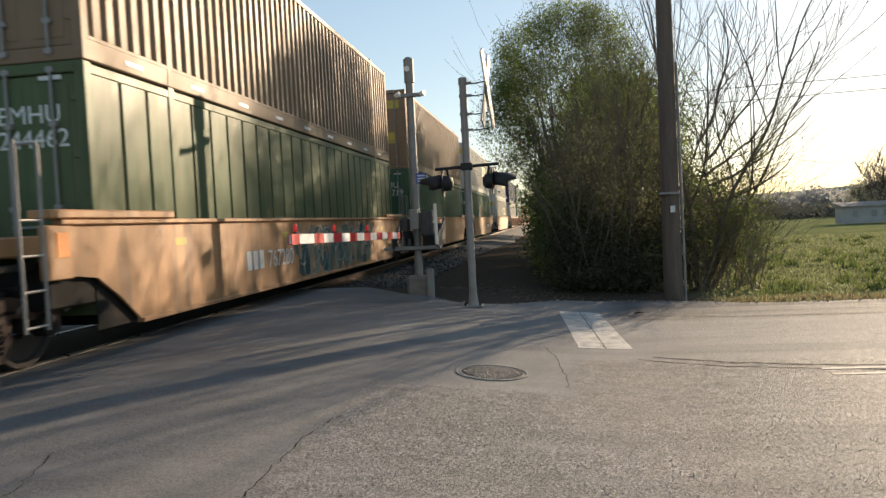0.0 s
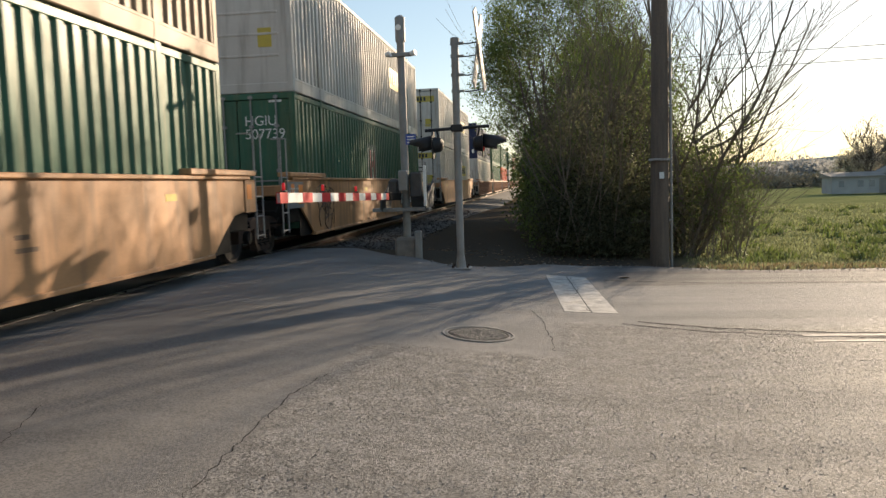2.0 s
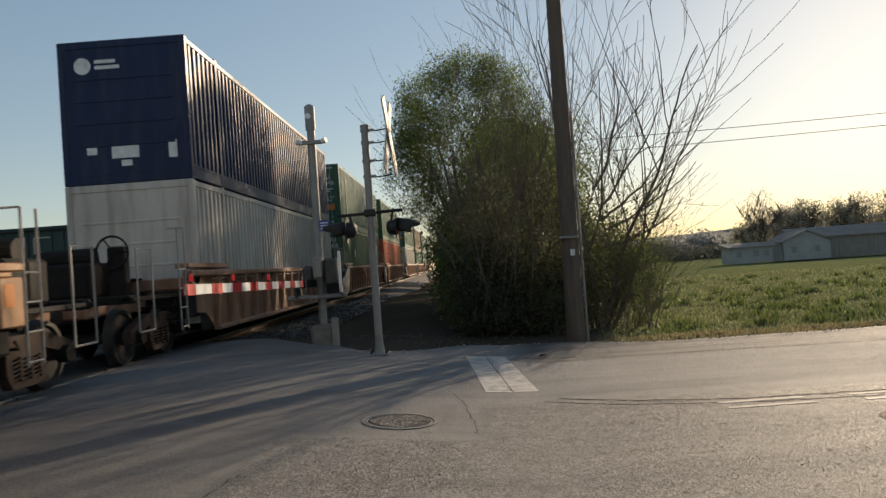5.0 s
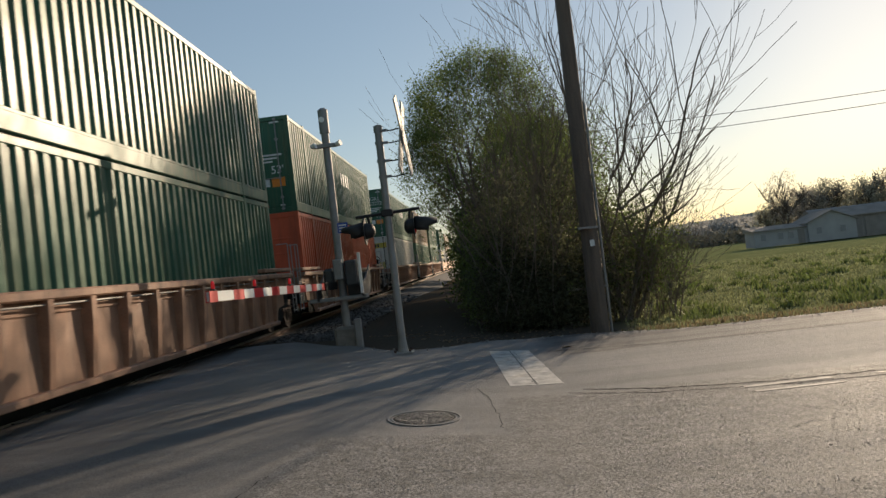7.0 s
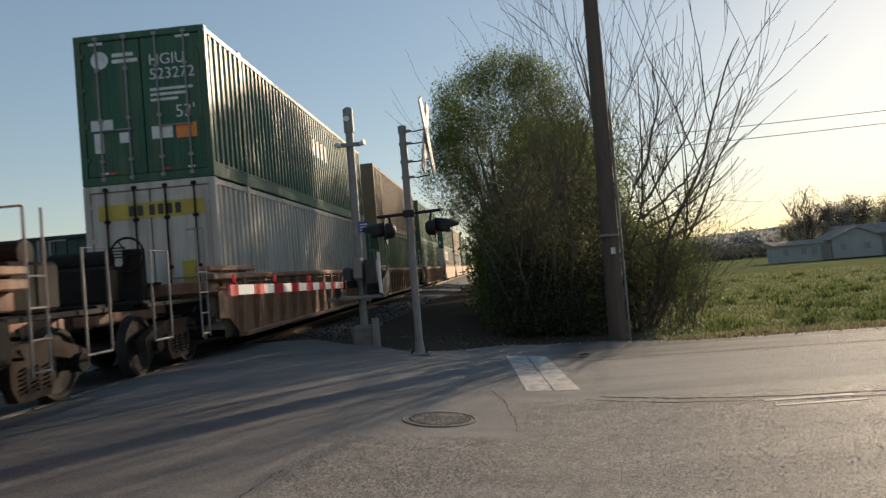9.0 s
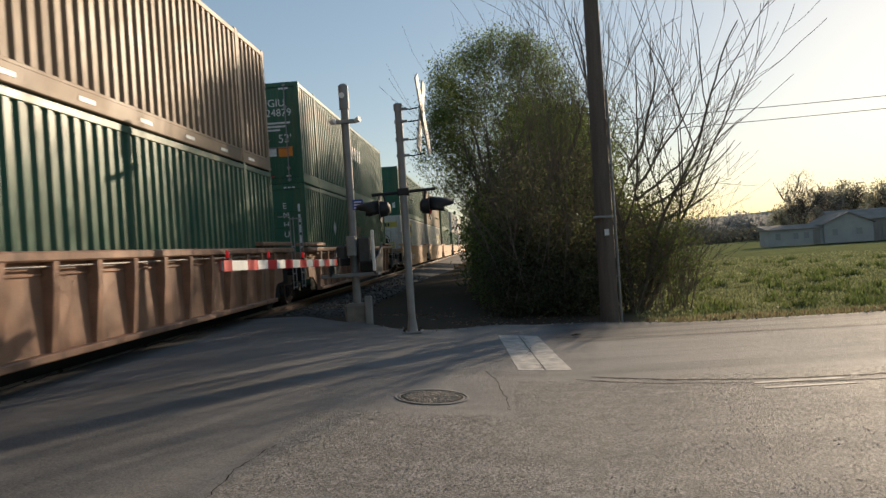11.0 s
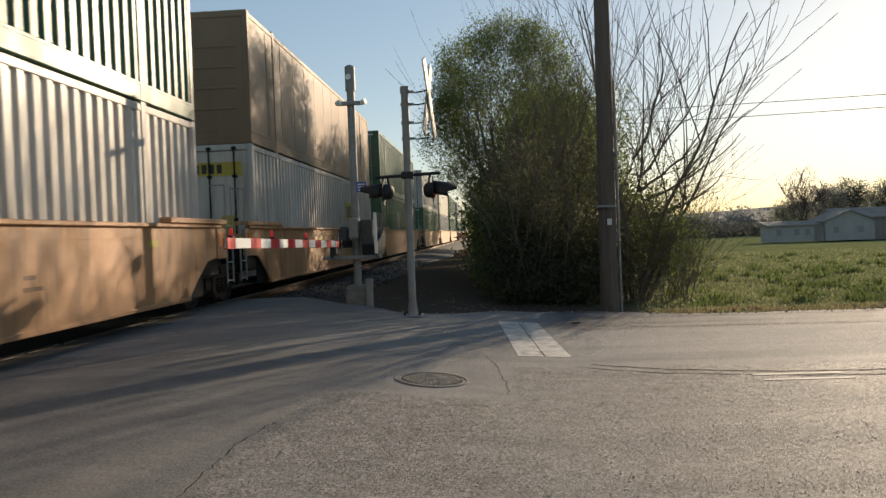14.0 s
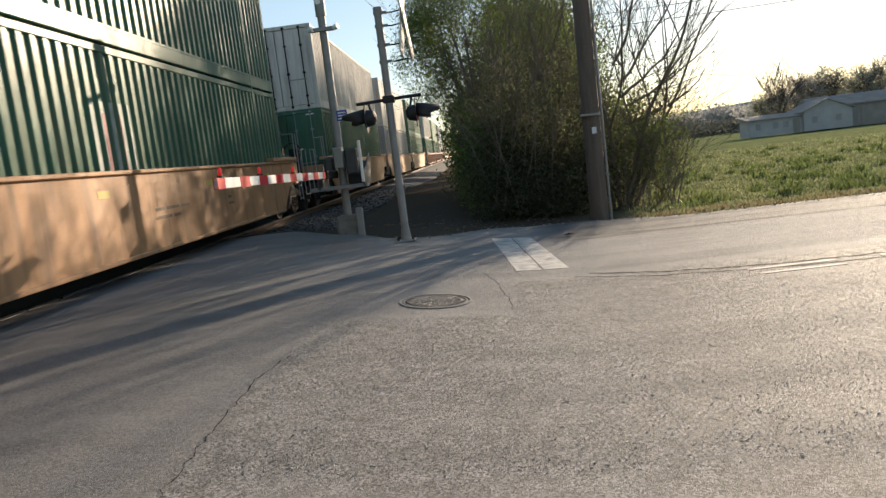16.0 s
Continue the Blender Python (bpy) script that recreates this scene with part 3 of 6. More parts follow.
def box_meshes(style, colour):
    """The meshes of one kind of container, origin at the middle of its underside, front end towards -y."""
    key = (style, colour)
    if key in BOX_PARTS:
        return BOX_PARTS[key]
    paint, h, w = PAINT[colour], LEN / 2, WID / 2
    out = []
    zb, zt = 0.26, HGT - 0.14
    posts = (-6.1, 6.1)
    for side in (1, -1):
        s = Shape()
        x_out, x_in = side * (w - 0.012), side * (w - 0.055)
        prof = []
        if style == "ribbed":
            y, pitch = -h + 0.14, 0.28
            while y < h - 0.16:
                prof += [(x_in, y), (x_in, y + 0.085), (x_out, y + 0.125), (x_out, y + 0.235)]
                y += pitch
        elif style == "plate":
            y, pitch = -h + 0.16, 0.61
            while y < h - 0.3:
                prof += [(x_out, y), (x_out, y + 0.53), (x_in, y + 0.545), (x_in, y + 0.595)]
                y += pitch
        else:
            y, pitch = -h + 0.14, 1.22
            while y < h - 0.3:
                prof += [(x_out, y), (x_out, y + 1.195), (x_out - side * 0.012, y + 1.2), (x_out - side * 0.012, y + 1.215)]
                y += pitch
        prof = [(x_in, -h + 0.06)] + prof + [(x_in, h - 0.06)]
        for (xa, ya), (xb, yb) in zip(prof, prof[1:]):
            s.poly([(xa, ya, zb), (xb, yb, zb), (xb, yb, zt), (xa, ya, zt)])
        out.append(("side_wall", s.mesh("side_wall", paint), ""))
        s = Shape()
        s.box(min(side * w, side * (w - 0.09)), max(side * w, side * (w - 0.09)), -h + 0.1, h - 0.1, 0.0, 0.27, 0.015)
        s.box(min(side * (w + 0.004), side * (w - 0.05)), max(side * (w + 0.004), side * (w - 0.05)), -h + 0.1, h - 0.1, 0.235, 0.29, 0.008)
        out.append(("bottom_rail", s.mesh("bottom_rail", paint), ""))
        s = Shape()
        s.box(min(side * w, side * (w - 0.08)), max(side * w, side * (w - 0.08)), -h + 0.1, h - 0.1, HGT - 0.145, HGT - 0.03, 0.012)
        out.append(("top_rail", s.mesh("top_rail", paint), ""))
        for y in posts:
            s = Shape().box(min(side * (w + 0.006), side * (w - 0.1)), max(side * (w + 0.006), side * (w - 0.1)), y - 0.085, y + 0.085, 0.0, HGT + 0.012, 0.012)
            out.append(("stacking_post", s.mesh("stacking_post", paint), ""))
        for y in (-h, h):
            a, b = (y, y + 0.15) if y < 0 else (y - 0.15, y)
            s = Shape().box(min(side * w, side * (w - 0.13)), max(side * w, side * (w - 0.13)), a, b, 0.0, HGT, 0.012)
            out.append(("corner_post", s.mesh("corner_post", paint), ""))
    s = Shape().box(-w + 0.03, w - 0.03, -h + 0.05, h - 0.05, HGT - 0.06, HGT - 0.02)
    for i in range(26):
        y = -h + 0.5 + i * 0.6
        s.box(-w + 0.15, w - 0.15, y, y + 0.3, HGT - 0.02, HGT - 0.005)
    out.append(("roof", s.mesh("roof", paint), ""))
    out.append(("floor_frame", Shape().box(-w + 0.06, w - 0.06, -h + 0.05, h - 0.05, 0.02, 0.2).mesh("floor_frame", DARK), ""))
    s = Shape().box(-w + 0.1, w - 0.1, h - 0.06, h - 0.02, 0.1, HGT - 0.1)
    s.box(-w + 0.1, w - 0.1, h - 0.1, h, 0, 0.2, 0.01).box(-w + 0.1, w - 0.1, h - 0.1, h, HGT - 0.15, HGT, 0.01)
    out.append(("rear_wall", s.mesh("rear_wall", paint), ""))
    BOX_PARTS[key] = out
    return out


ENDS = {}


def door_meshes(colour):
    if ("doors", colour) in ENDS:
        return ENDS["doors", colour]
    paint, h, w = PAINT[colour], LEN / 2, WID / 2
    out = []
    s = Shape().box(-w + 0.1, w - 0.1, -h, -h + 0.12, 0, 0.16, 0.01)
    out.append(("door_sill", s.mesh("door_sill", paint), ""))
    s = Shape().box(-w + 0.1, w - 0.1, -h, -h + 0.12, HGT - 0.13, HGT, 0.01)
    out.append(("door_header", s.mesh("door_header", paint), ""))
    for sx in (-1, 1):
        s = Shape()
        a, b = (-w + 0.135, -0.012) if sx < 0 else (0.012, w - 0.135)
        s.box(a, b, -h + 0.03, -h + 0.075, 0.17, HGT - 0.14, 0.01)
        for q in (0.25, 0.75):
            c = a + (b - a) * q
            s.box(c - 0.20, c + 0.20, -h + 0.022, -h + 0.04, 0.26, HGT - 0.24, 0.006)
        for z in (0.5, 1.15, 1.85, 2.5):
            e = a if sx < 0 else b
            s.box(e - 0.06, e + 0.06, -h + 0.005, -h + 0.04, z - 0.05, z + 0.05, 0.008)
        out.append(("door_leaf", s.mesh("door_leaf", paint), ""))
        for q in (0.27, 0.76):
            c = a + (b - a) * q
            s = Shape().tube([(c, -h - 0.012, 0.06), (c, -h - 0.012, HGT - 0.05)], 0.019, 8)
            for z in (0.11, 0.45, 1.25, 2.2, HGT - 0.09):
                s.box(c - 0.05, c + 0.05, -h - 0.03, -h + 0.03, z - 0.03, z + 0.03, 0.006)
            out.append(("lock_rod", s.mesh("lock_rod", GALV if colour != "white" else DARK, True), "galvanised lock rod"))
        s = Shape().box(a + 0.28, b - 0.2, -h - 0.03, -h - 0.012, 1.02, 1.05, 0.004)
        out.append(("lock_handle", s.mesh("lock_handle", GALV), "galvanised lock handle"))
    ENDS["doors", colour] = out
    return out


def front_meshes(colour):
    if ("front", colour) in ENDS:
        return ENDS["front", colour]
    paint, h, w = PAINT[colour], LEN / 2, WID / 2
    out = [("front_wall", Shape().box(-w + 0.1, w - 0.1, -h + 0.02, -h + 0.07, 0.1, HGT - 0.1, 0.01).mesh("front_wall", paint), "")]
    for z in (0.75, 1.2, 1.65, 2.1):
        out.append(("stiffener", Shape().box(-w + 0.3, w - 0.3, -h + 0.004, -h + 0.04, z, z + 0.05, 0.008).mesh("stiffener", paint), ""))
    out.append(("front_sill", Shape().box(-w + 0.1, w - 0.1, -h, -h + 0.12, 0, 0.2, 0.01).mesh("front_sill", paint), ""))
    out.append(("front_header", Shape().box(-w + 0.1, w - 0.1, -h, -h + 0.12, HGT - 0.15, HGT, 0.01).mesh("front_header", paint), ""))
    ENDS["front", colour] = out
    return ENDS["front", colour]


NAMED = {"green": "dark green", "pale_green": "faded green", "white": "white", "beige": "beige", "grey": "grey", "navy": "navy blue", "red": "rust red", "brown": "brown"}
TEXTURE = {"ribbed": "corrugated", "plate": "flat-panelled", "smooth": "smooth-sided"}
TRAIN = []
# white and red serve sprayed graffiti and a sun reflection painted as colour
WHITE_SPRAY_GLINT = mat("white_spray_and_glint", (0.24, 0.27, 0.23), 0.6, vary=0.35, scale=3)
FADED_BLUE = mat("faded_blue_paint", (0.10, 0.12, 0.15), 0.6, vary=0.35, scale=3)
RED_SPRAY_GLINT = mat("red_spray_and_glint", (0.22, 0.045, 0.05), 0.6, vary=0.35, scale=3)


def plate(name, x0, x1, z0, z1, y, material, parent, label="", thick=0.006):
    """A flat panel on an end wall that faces -y."""
    return part(name, Shape().box(x0, x1, y - thick, y + 0.004, z0, z1), material, parent, label)


def side_plate(name, y0, y1, z0, z1, x, material, parent, label="", thick=0.006):
    return part(name, Shape().box(x - 0.004, x + thick, y0, y1, z0, z1), material, parent, label)


def rib_plate(name, y0, y1, z0, z1, x, material, parent, label=""):
    """Paint on the outer faces of the corrugation alone."""
    s = Shape()
    y = -LEN / 2 + 0.14
    while y < y1:
        a, b = max(y0, y + 0.125), min(y1, y + 0.235)
        if b - a > 0.01:
            s.box(x - 0.004, x + 0.006, a, b, z0, z1)
        y += 0.28
    return tagged(part(name, s, material, parent, label), label, kind="stuff") if s.v else None


def container(style, colour, y_near, z, end="doors", code="", extra="", upper=True):
    where = "stacked on another container" if upper else "sitting in a railway well car"
    c = thing("shipping_container", f"{NAMED[colour]} {TEXTURE[style]} steel shipping container {where}", "container", group="containers on the train")
    for name, me, lab in box_meshes(style, colour) + (door_meshes(colour) if end == "doors" else front_meshes(colour)):
        part(name, me, None, c, lab)
    h, w = LEN / 2, WID / 2
    ye = -h - 0.002 + (0.022 if end == "doors" else 0.02)
    ink = LETTER if colour not in ("white", "beige") else LETTER_DARK
    if code:
        a, b = code.split()
        text(a, 0.30, ink, c, pose(0.16, ye - 0.004, 2.22) @ FACE_END)
        text(b, 0.30, ink, c, pose(0.16, ye - 0.004, 1.94) @ FACE_END)
    if "upright" in extra:
        for k, ch in enumerate("EMHU"):
            text(ch, 0.24, ink, c, pose(0.62, ye - 0.004, 2.2 - 0.27 * k) @ FACE_END)
    if "upright" in extra or "square" in extra:
        plate("yellow_panel", -0.75, -0.15, 1.9, 2.45, ye, YELLOW, c, "square yellow panel on the end wall")
        for q in range(3):
            plate("writing_bar", -0.68 + 0.17 * q, -0.56 + 0.17 * q, 2.0, 2.34, ye - 0.006, LETTER_DARK, c)
    if "upright" in extra:
        for q in range(5):
            plate("writing_bar", 1.06, 1.12, 0.9 + 0.3 * q, 1.12 + 0.3 * q, ye, LETTER, c)
        for q in range(3):
            plate("reflector", 0.7 + 0.12 * q, 0.78 + 0.12 * q, HGT - 0.12, HGT - 0.08, -h - 0.002, LETTER, c)
    if "53" in extra:
        text("53'", 0.34, ink, c, pose(0.62 if end == "doors" else -0.25, ye - 0.004, 1.18 if end == "doors" else 1.4) @ FACE_END)
    if "placards" in extra:
        plate("orange_placard", 0.62, 1.02, 0.78, 1.06, ye, ORANGE, c, "orange square placard")
        plate("data_panel", 0.14, 0.55, 0.80, 1.04, ye, LETTER, c, "white data panel")
        plate("data_panel", -1.05, -0.62, 1.05, 1.25, ye, LETTER, c, "white data panel")
        plate("data_panel", -1.0, -0.82, 0.62, 1.0, ye, LETTER, c, "white data panel")
        plate("data_panel", -0.5, -0.3, 0.78, 0.98, ye, LETTER, c, "white data panel")
        for q in (-0.9, -0.75, 0.3, 0.8):
            plate("reflector", q, q + 0.14, 0.2, 0.24, ye, SIGN_RED if q in (-0.75, 0.3) else LETTER, c)
        for q in range(3):
            plate("writing_bar", 0.16, 1.0 - 0.15 * q, 1.72 - 0.1 * q, 1.77 - 0.1 * q, ye, LETTER, c)
    if "tags" in extra:
        for q in (-1.0, 0.72):
            plate("reflector", q, q + 0.28, HGT - 0.2, HGT - 0.15, ye, LETTER, c)
    if "hub" in extra:
        s = Shape().prism([(-0.80 + 0.17 * math.cos(i * math.pi / 12), 2.40 + 0.17 * math.sin(i * math.pi / 12)) for i in range(24)], "y", ye - 0.006, ye + 0.004)
        part("round_mark", s, LETTER, c, "pale round mark")
        for q, ln in ((2.44, 0.42), (2.32, 0.5)):
            plate("writing_bar", -0.55, -0.55 + ln, q, q + 0.07, ye, LETTER, c)
        if end != "doors":
            plate("weight_panel", -0.3, 0.25, 0.5, 0.74, ye, LETTER, c, "white weight panel")
            plate("weight_panel", -0.12, 0.1, 0.34, 0.46, ye, LETTER, c, "white weight panel")
            plate("small_panel", 0.85, 1.02, 0.45, 0.8, ye, LETTER, c, "small white panel")
            plate("small_panel", -0.8, -0.6, 0.6, 0.74, ye, LETTER, c, "small white panel")
    if "yellow" in extra:
        plate("yellow_banner", -1.02, 1.05, 2.22, 2.52, ye, YELLOW, c, "yellow banner across the doors")
        for q in range(6):
            plate("writing_bar", -0.42 + 0.17 * q + (0.06 if q > 1 else 0), -0.42 + 0.17 * q + 0.11 + (0.06 if q > 1 else 0), 2.27, 2.47, ye - 0.006, LETTER_DARK, c)
        plate("yellow_panel", 0.55, 0.85, 0.95, 1.35, ye, YELLOW, c, "small yellow panel")
        for q in range(4):
            plate("writing_bar", -0.95, -0.55, 1.50 + 0.06 * q, 1.53 + 0.06 * q, ye, LETTER_DARK, c)
    if "sideyellow" in extra:
        y0 = 2.4 if "back" in extra else -6.7
        ln, za, zb = (2.6, 1.35, 2.05) if "back" in extra else (4.9, 1.72, 2.62)
        side_plate("yellow_banner", y0, y0 + ln, za, zb, w - 0.010, YELLOW, c, "yellow panel on the corrugated side")
        for q in range(6):
            side_plate("writing_bar", y0 + (0.08 + 0.14 * q) * ln, y0 + (0.17 + 0.14 * q) * ln, za + 0.2 * (zb - za), zb - 0.2 * (zb - za), w - 0.004, LETTER_DARK, c)
    if "word" in extra:
        text("Intermodal", 0.92, mat("green_lettering", (0.02, 0.10, 0.05), 0.5), c, pose(w - 0.002, -6.6, 0.92) @ FACE_SIDE)
    if "sidemark" in extra:
        for q in range(4):
            side_plate("writing_bar", 0.2 + 0.5 * q, 0.36 + 0.5 * q, 1.6, 2.1, w - 0.010, LETTER, c)
    if "emblem" in extra:
        s = Shape().prism([(-4.34, 1.69), (-4.16, 1.45), (-3.92, 1.72), (-4.12, 1.95)], "x", w - 0.014, w - 0.006)
        part("pale_patch", s, LETTER, c)
    if "graffiti" in extra:
        rib_plate("pale_patch", -1.40, -0.18, 1.0, 2.12, w - 0.012, WHITE_SPRAY_GLINT, c, "pale square painted on the corrugation")
        rib_plate("red_bar", -1.12, -0.92, 1.0, 1.98, w - 0.008, RED_SPRAY_GLINT, c, "red bar painted on the corrugation")
        rib_plate("red_bar", -0.66, -0.45, 1.0, 1.98, w - 0.008, RED_SPRAY_GLINT, c, "red bar painted on the corrugation")
        rib_plate("red_bar", -0.92, -0.66, 1.44, 1.62, w - 0.008, RED_SPRAY_GLINT, c, "red bar painted on the corrugation")
        for q in range(5):
            rib_plate("sprayed_stroke", 0.15 + 0.26 * q, 0.29 + 0.26 * q, 1.1, 1.62 - 0.13 * (q % 3), w - 0.010, WHITE_SPRAY_GLINT if q % 2 else FADED_BLUE, c)
    # pink and white square: the sun's reflection in the side, put in as colour
    if "patch" in extra:
        rib_plate("pale_patch", -1.95, -0.75, 1.0, 2.06, w - 0.010, WHITE_SPRAY_GLINT, c, "pale square painted on the corrugation")
        for q in range(2):
            rib_plate("red_bar", -1.62 + 0.4 * q, -1.47 + 0.4 * q, 1.0, 1.9, w - 0.007, RED_SPRAY_GLINT, c, "red bar painted on the corrugation")
    # pinkish sun reflection on the ribs, painted as an orange square
    if "orange" in extra:
        rib_plate("reflection_mark", -0.45, 0.75, 1.0, 1.85, w - 0.010, mat("orange_reflection", (0.30, 0.16, 0.10), 0.6, vary=0.35, scale=4), c, "orange square painted for the reflection of the sun")
    if "band" in extra:
        for q in range(9):
            side_plate("reflector", -7.2 + 1.7 * q, -6.8 + 1.7 * q, 0.09, 0.15, w, LETTER, c)
    TRAIN.append((c, y_near + LEN / 2, z))
    return c


# ---------------------------------------------------------------- well cars
CAR_PARTS = {}


def truck_parts(key="truck"):
    if key in CAR_PARTS:
        return CAR_PARTS[key]
    out = []
    for sx in (-1, 1):
        s = Shape()
        x0, x1 = (0.93, 1.07) if sx > 0 else (-1.07, -0.93)
        prof = [(-1.18, 0.36), (-1.18, 0.58), (-0.98, 0.66), (-0.45, 0.80), (0.45, 0.80), (0.98, 0.66), (1.18, 0.58), (1.18, 0.36), (0.95, 0.38), (0.80, 0.52),
                (0.42, 0.60), (0.42, 0.34), (0.30, 0.16), (-0.30, 0.16), (-0.42, 0.34), (-0.42, 0.60), (-0.80, 0.52), (-0.95, 0.38)]
        s.prism(prof, "x", x0, x1)
        out.append(("side_frame", s.mesh("side_frame", RUST), "rusted cast side frame"))
        for k in (-0.22, 0, 0.22):
            s = Shape()
            xs_ = sx * 1.06
            n = 40
            s.tube([(xs_ + 0.055 * math.cos(i * 0.9), k + 0.055 * math.sin(i * 0.9), 0.26 + i * 0.0075) for i in range(n)], 0.013, 5)
            out.append(("coil_spring", s.mesh("coil_spring", DARK, True), "dark coil spring"))
        for sy in (-0.89, 0.89):
            s = Shape().tube([(sx * 1.0, sy, 0.46), (sx * 1.16, sy, 0.46)], 0.12, 12)
            out.append(("bearing_cap", s.mesh("bearing_cap", DARK, True), "round dark bearing cap"))
    s = Shape().box(-1.05, 1.05, -0.25, 0.25, 0.42, 0.72, 0.03)
    out.append(("bolster", s.mesh("bolster", DARK), ""))
    CAR_PARTS[key] = out
    return out


def wheelset_mesh():
    if "wheelset" in CAR_PARTS:
        return CAR_PARTS["wheelset"]
    s = Shape()
    s.tube([(-0.98, 0, 0), (0.98, 0, 0)], 0.09, 10)
    for sx in (-1, 1):
        a, n = sx * 0.69, 28
        prof = [(0.10, 0.03), (0.14, 0.10), (0.37, 0.10), (0.40, 0.14), (0.455, 0.14), (0.46, 0.035), (0.49, 0.0), (0.42, 0.0), (0.38, 0.05), (0.16, 0.03)]
        k = len(s.v)
        for rr, dx in prof:
            s.v += [(a + sx * dx, rr * math.cos(2 * math.pi * i / n), rr * math.sin(2 * math.pi * i / n)) for i in range(n)]
        for q in range(len(prof)):
            p = (q + 1) % len(prof)
            s.f += [(k + q * n + i, k + q * n + (i + 1) % n, k + p * n + (i + 1) % n, k + p * n + i) for i in range(n)]
    CAR_PARTS["wheelset"] = s.mesh("wheelset", WHEEL, True)
    return CAR_PARTS["wheelset"]


WHEELS = []


def truck(car, y):
    t = new("truck")
    t.parent = car
    t.matrix_basis = pose(0, y, 0)
    for name, me, lab in truck_parts():
        part(name, me, None, t, lab)
    for sy in (-0.89, 0.89):
        WHEELS.append(part("wheelset", wheelset_mesh(), None, t, "worn steel wheels on an axle", at=pose(0, sy, 0.46)))
    return t


def side_parts(style):
    if ("side", style) in CAR_PARTS:
        return CAR_PARTS["side", style]
    paint = WELL_TAN if style == "flat" else WELL_BROWN
    h = LEN / 2
    out = []
    for sx in (1, -1):
        s = Shape()
        if style == "flat":
            prof = [(-h - 0.75, 0.98), (-h - 0.75, 1.50), (h + 0.75, 1.50), (h + 0.75, 0.98), (h + 0.1, 0.90), (h - 0.35, 0.62), (h - 0.75, 0.32),
                    (-h + 0.75, 0.32), (-h + 0.35, 0.62), (-h - 0.1, 0.90)]
            s.prism(prof, "x", sx * 1.335, sx * 1.375)
            out.append(("side_sill", s.mesh("side_sill", paint), "", None))
            s = Shape().box(min(sx * 1.37, sx * 1.381), max(sx * 1.37, sx * 1.381), -h + 1.2, h - 1.2, 1.335, 1.347)
            out.append(("weld_seam", s.mesh("weld_seam", paint), "", None))
            for y in (-6.4, -2.3, 1.8, 5.9):
                s = Shape().box(min(sx * 1.37, sx * 1.379), max(sx * 1.37, sx * 1.379), y, y + 0.32, 1.20, 1.30)
                out.append(("yellow_reflector", s.mesh("yellow_reflector", YELLOW), "dull yellow reflector strip", None))
            for y, ln, z in ((-0.6, 0.34, 0.90), (-0.18, 0.52, 0.90), (0.42, 0.4, 0.90), (-0.6, 0.6, 0.77), (0.08, 0.3, 0.77), (2.9, 0.22, 0.90), (2.9, 0.34, 0.77)):
                s = Shape().box(min(sx * 1.37, sx * 1.3775), max(sx * 1.37, sx * 1.3775), y, y + ln, z, z + 0.05)
                out.append(("writing_bar", s.mesh("writing_bar", STENCIL), "", None))
            s = Shape().box(min(sx * 1.32, sx * 1.43), max(sx * 1.32, sx * 1.43), -h - 0.75, h + 0.75, 1.50, 1.56, 0.012)
            out.append(("top_chord", s.mesh("top_chord", paint), "", None))
            s = Shape().box(min(sx * 1.30, sx * 1.40), max(sx * 1.30, sx * 1.40), -h + 0.75, h - 0.75, 0.28, 0.34, 0.01)
            out.append(("bottom_chord", s.mesh("bottom_chord", paint), "", None))
        else:
            prof = [(-h - 0.3, 0.70), (-h - 0.3, 1.44), (h + 0.3, 1.44), (h + 0.3, 0.70), (h - 0.2, 0.66), (h - 0.75, 0.32), (-h + 0.75, 0.32), (-h + 0.2, 0.66)]
            s.prism(prof, "x", sx * 1.305, sx * 1.33)
            out.append(("side_sill", s.mesh("side_sill", paint), "", None))
            s = Shape().box(min(sx * 1.30, sx * 1.50), max(sx * 1.30, sx * 1.50), -h - 0.9, h + 0.9, 1.40, 1.52, 0.02)
            s.box(min(sx * 1.31, sx * 1.36), max(sx * 1.31, sx * 1.36), -h - 0.4, h + 0.4, 1.24, 1.27, 0.006)
            out.append(("top_chord", s.mesh("top_chord", paint), "", None))
            s = Shape().box(min(sx * 1.30, sx * 1.47), max(sx * 1.30, sx * 1.47), -h + 0.7, h - 0.7, 0.27, 0.36, 0.015)
            out.append(("bottom_chord", s.mesh("bottom_chord", paint), "", None))
            s = Shape().tube([(sx * 1.43, -h + 0.4, 1.345), (sx * 1.43, h - 0.4, 1.345)], 0.014, 6)
            out.append(("grab_pipe", s.mesh("grab_pipe", ALUM, True), "pale steel pipe under the top chord", None))
            rib = Shape().prism([(sx * 1.325, 1.41), (sx * 1.485, 1.41), (sx * 1.475, 1.1), (sx * 1.40, 0.36), (sx * 1.325, 0.34)], "y", -0.06, 0.06)
            rib = rib.mesh("rib", paint)
            n = 16
            for i in range(n):
                out.append(("rib", rib, "", pose(0, -h + 0.75 + (LEN - 1.5) * i / (n - 1), 0)))
    CAR_PARTS["side", style] = out
    return out


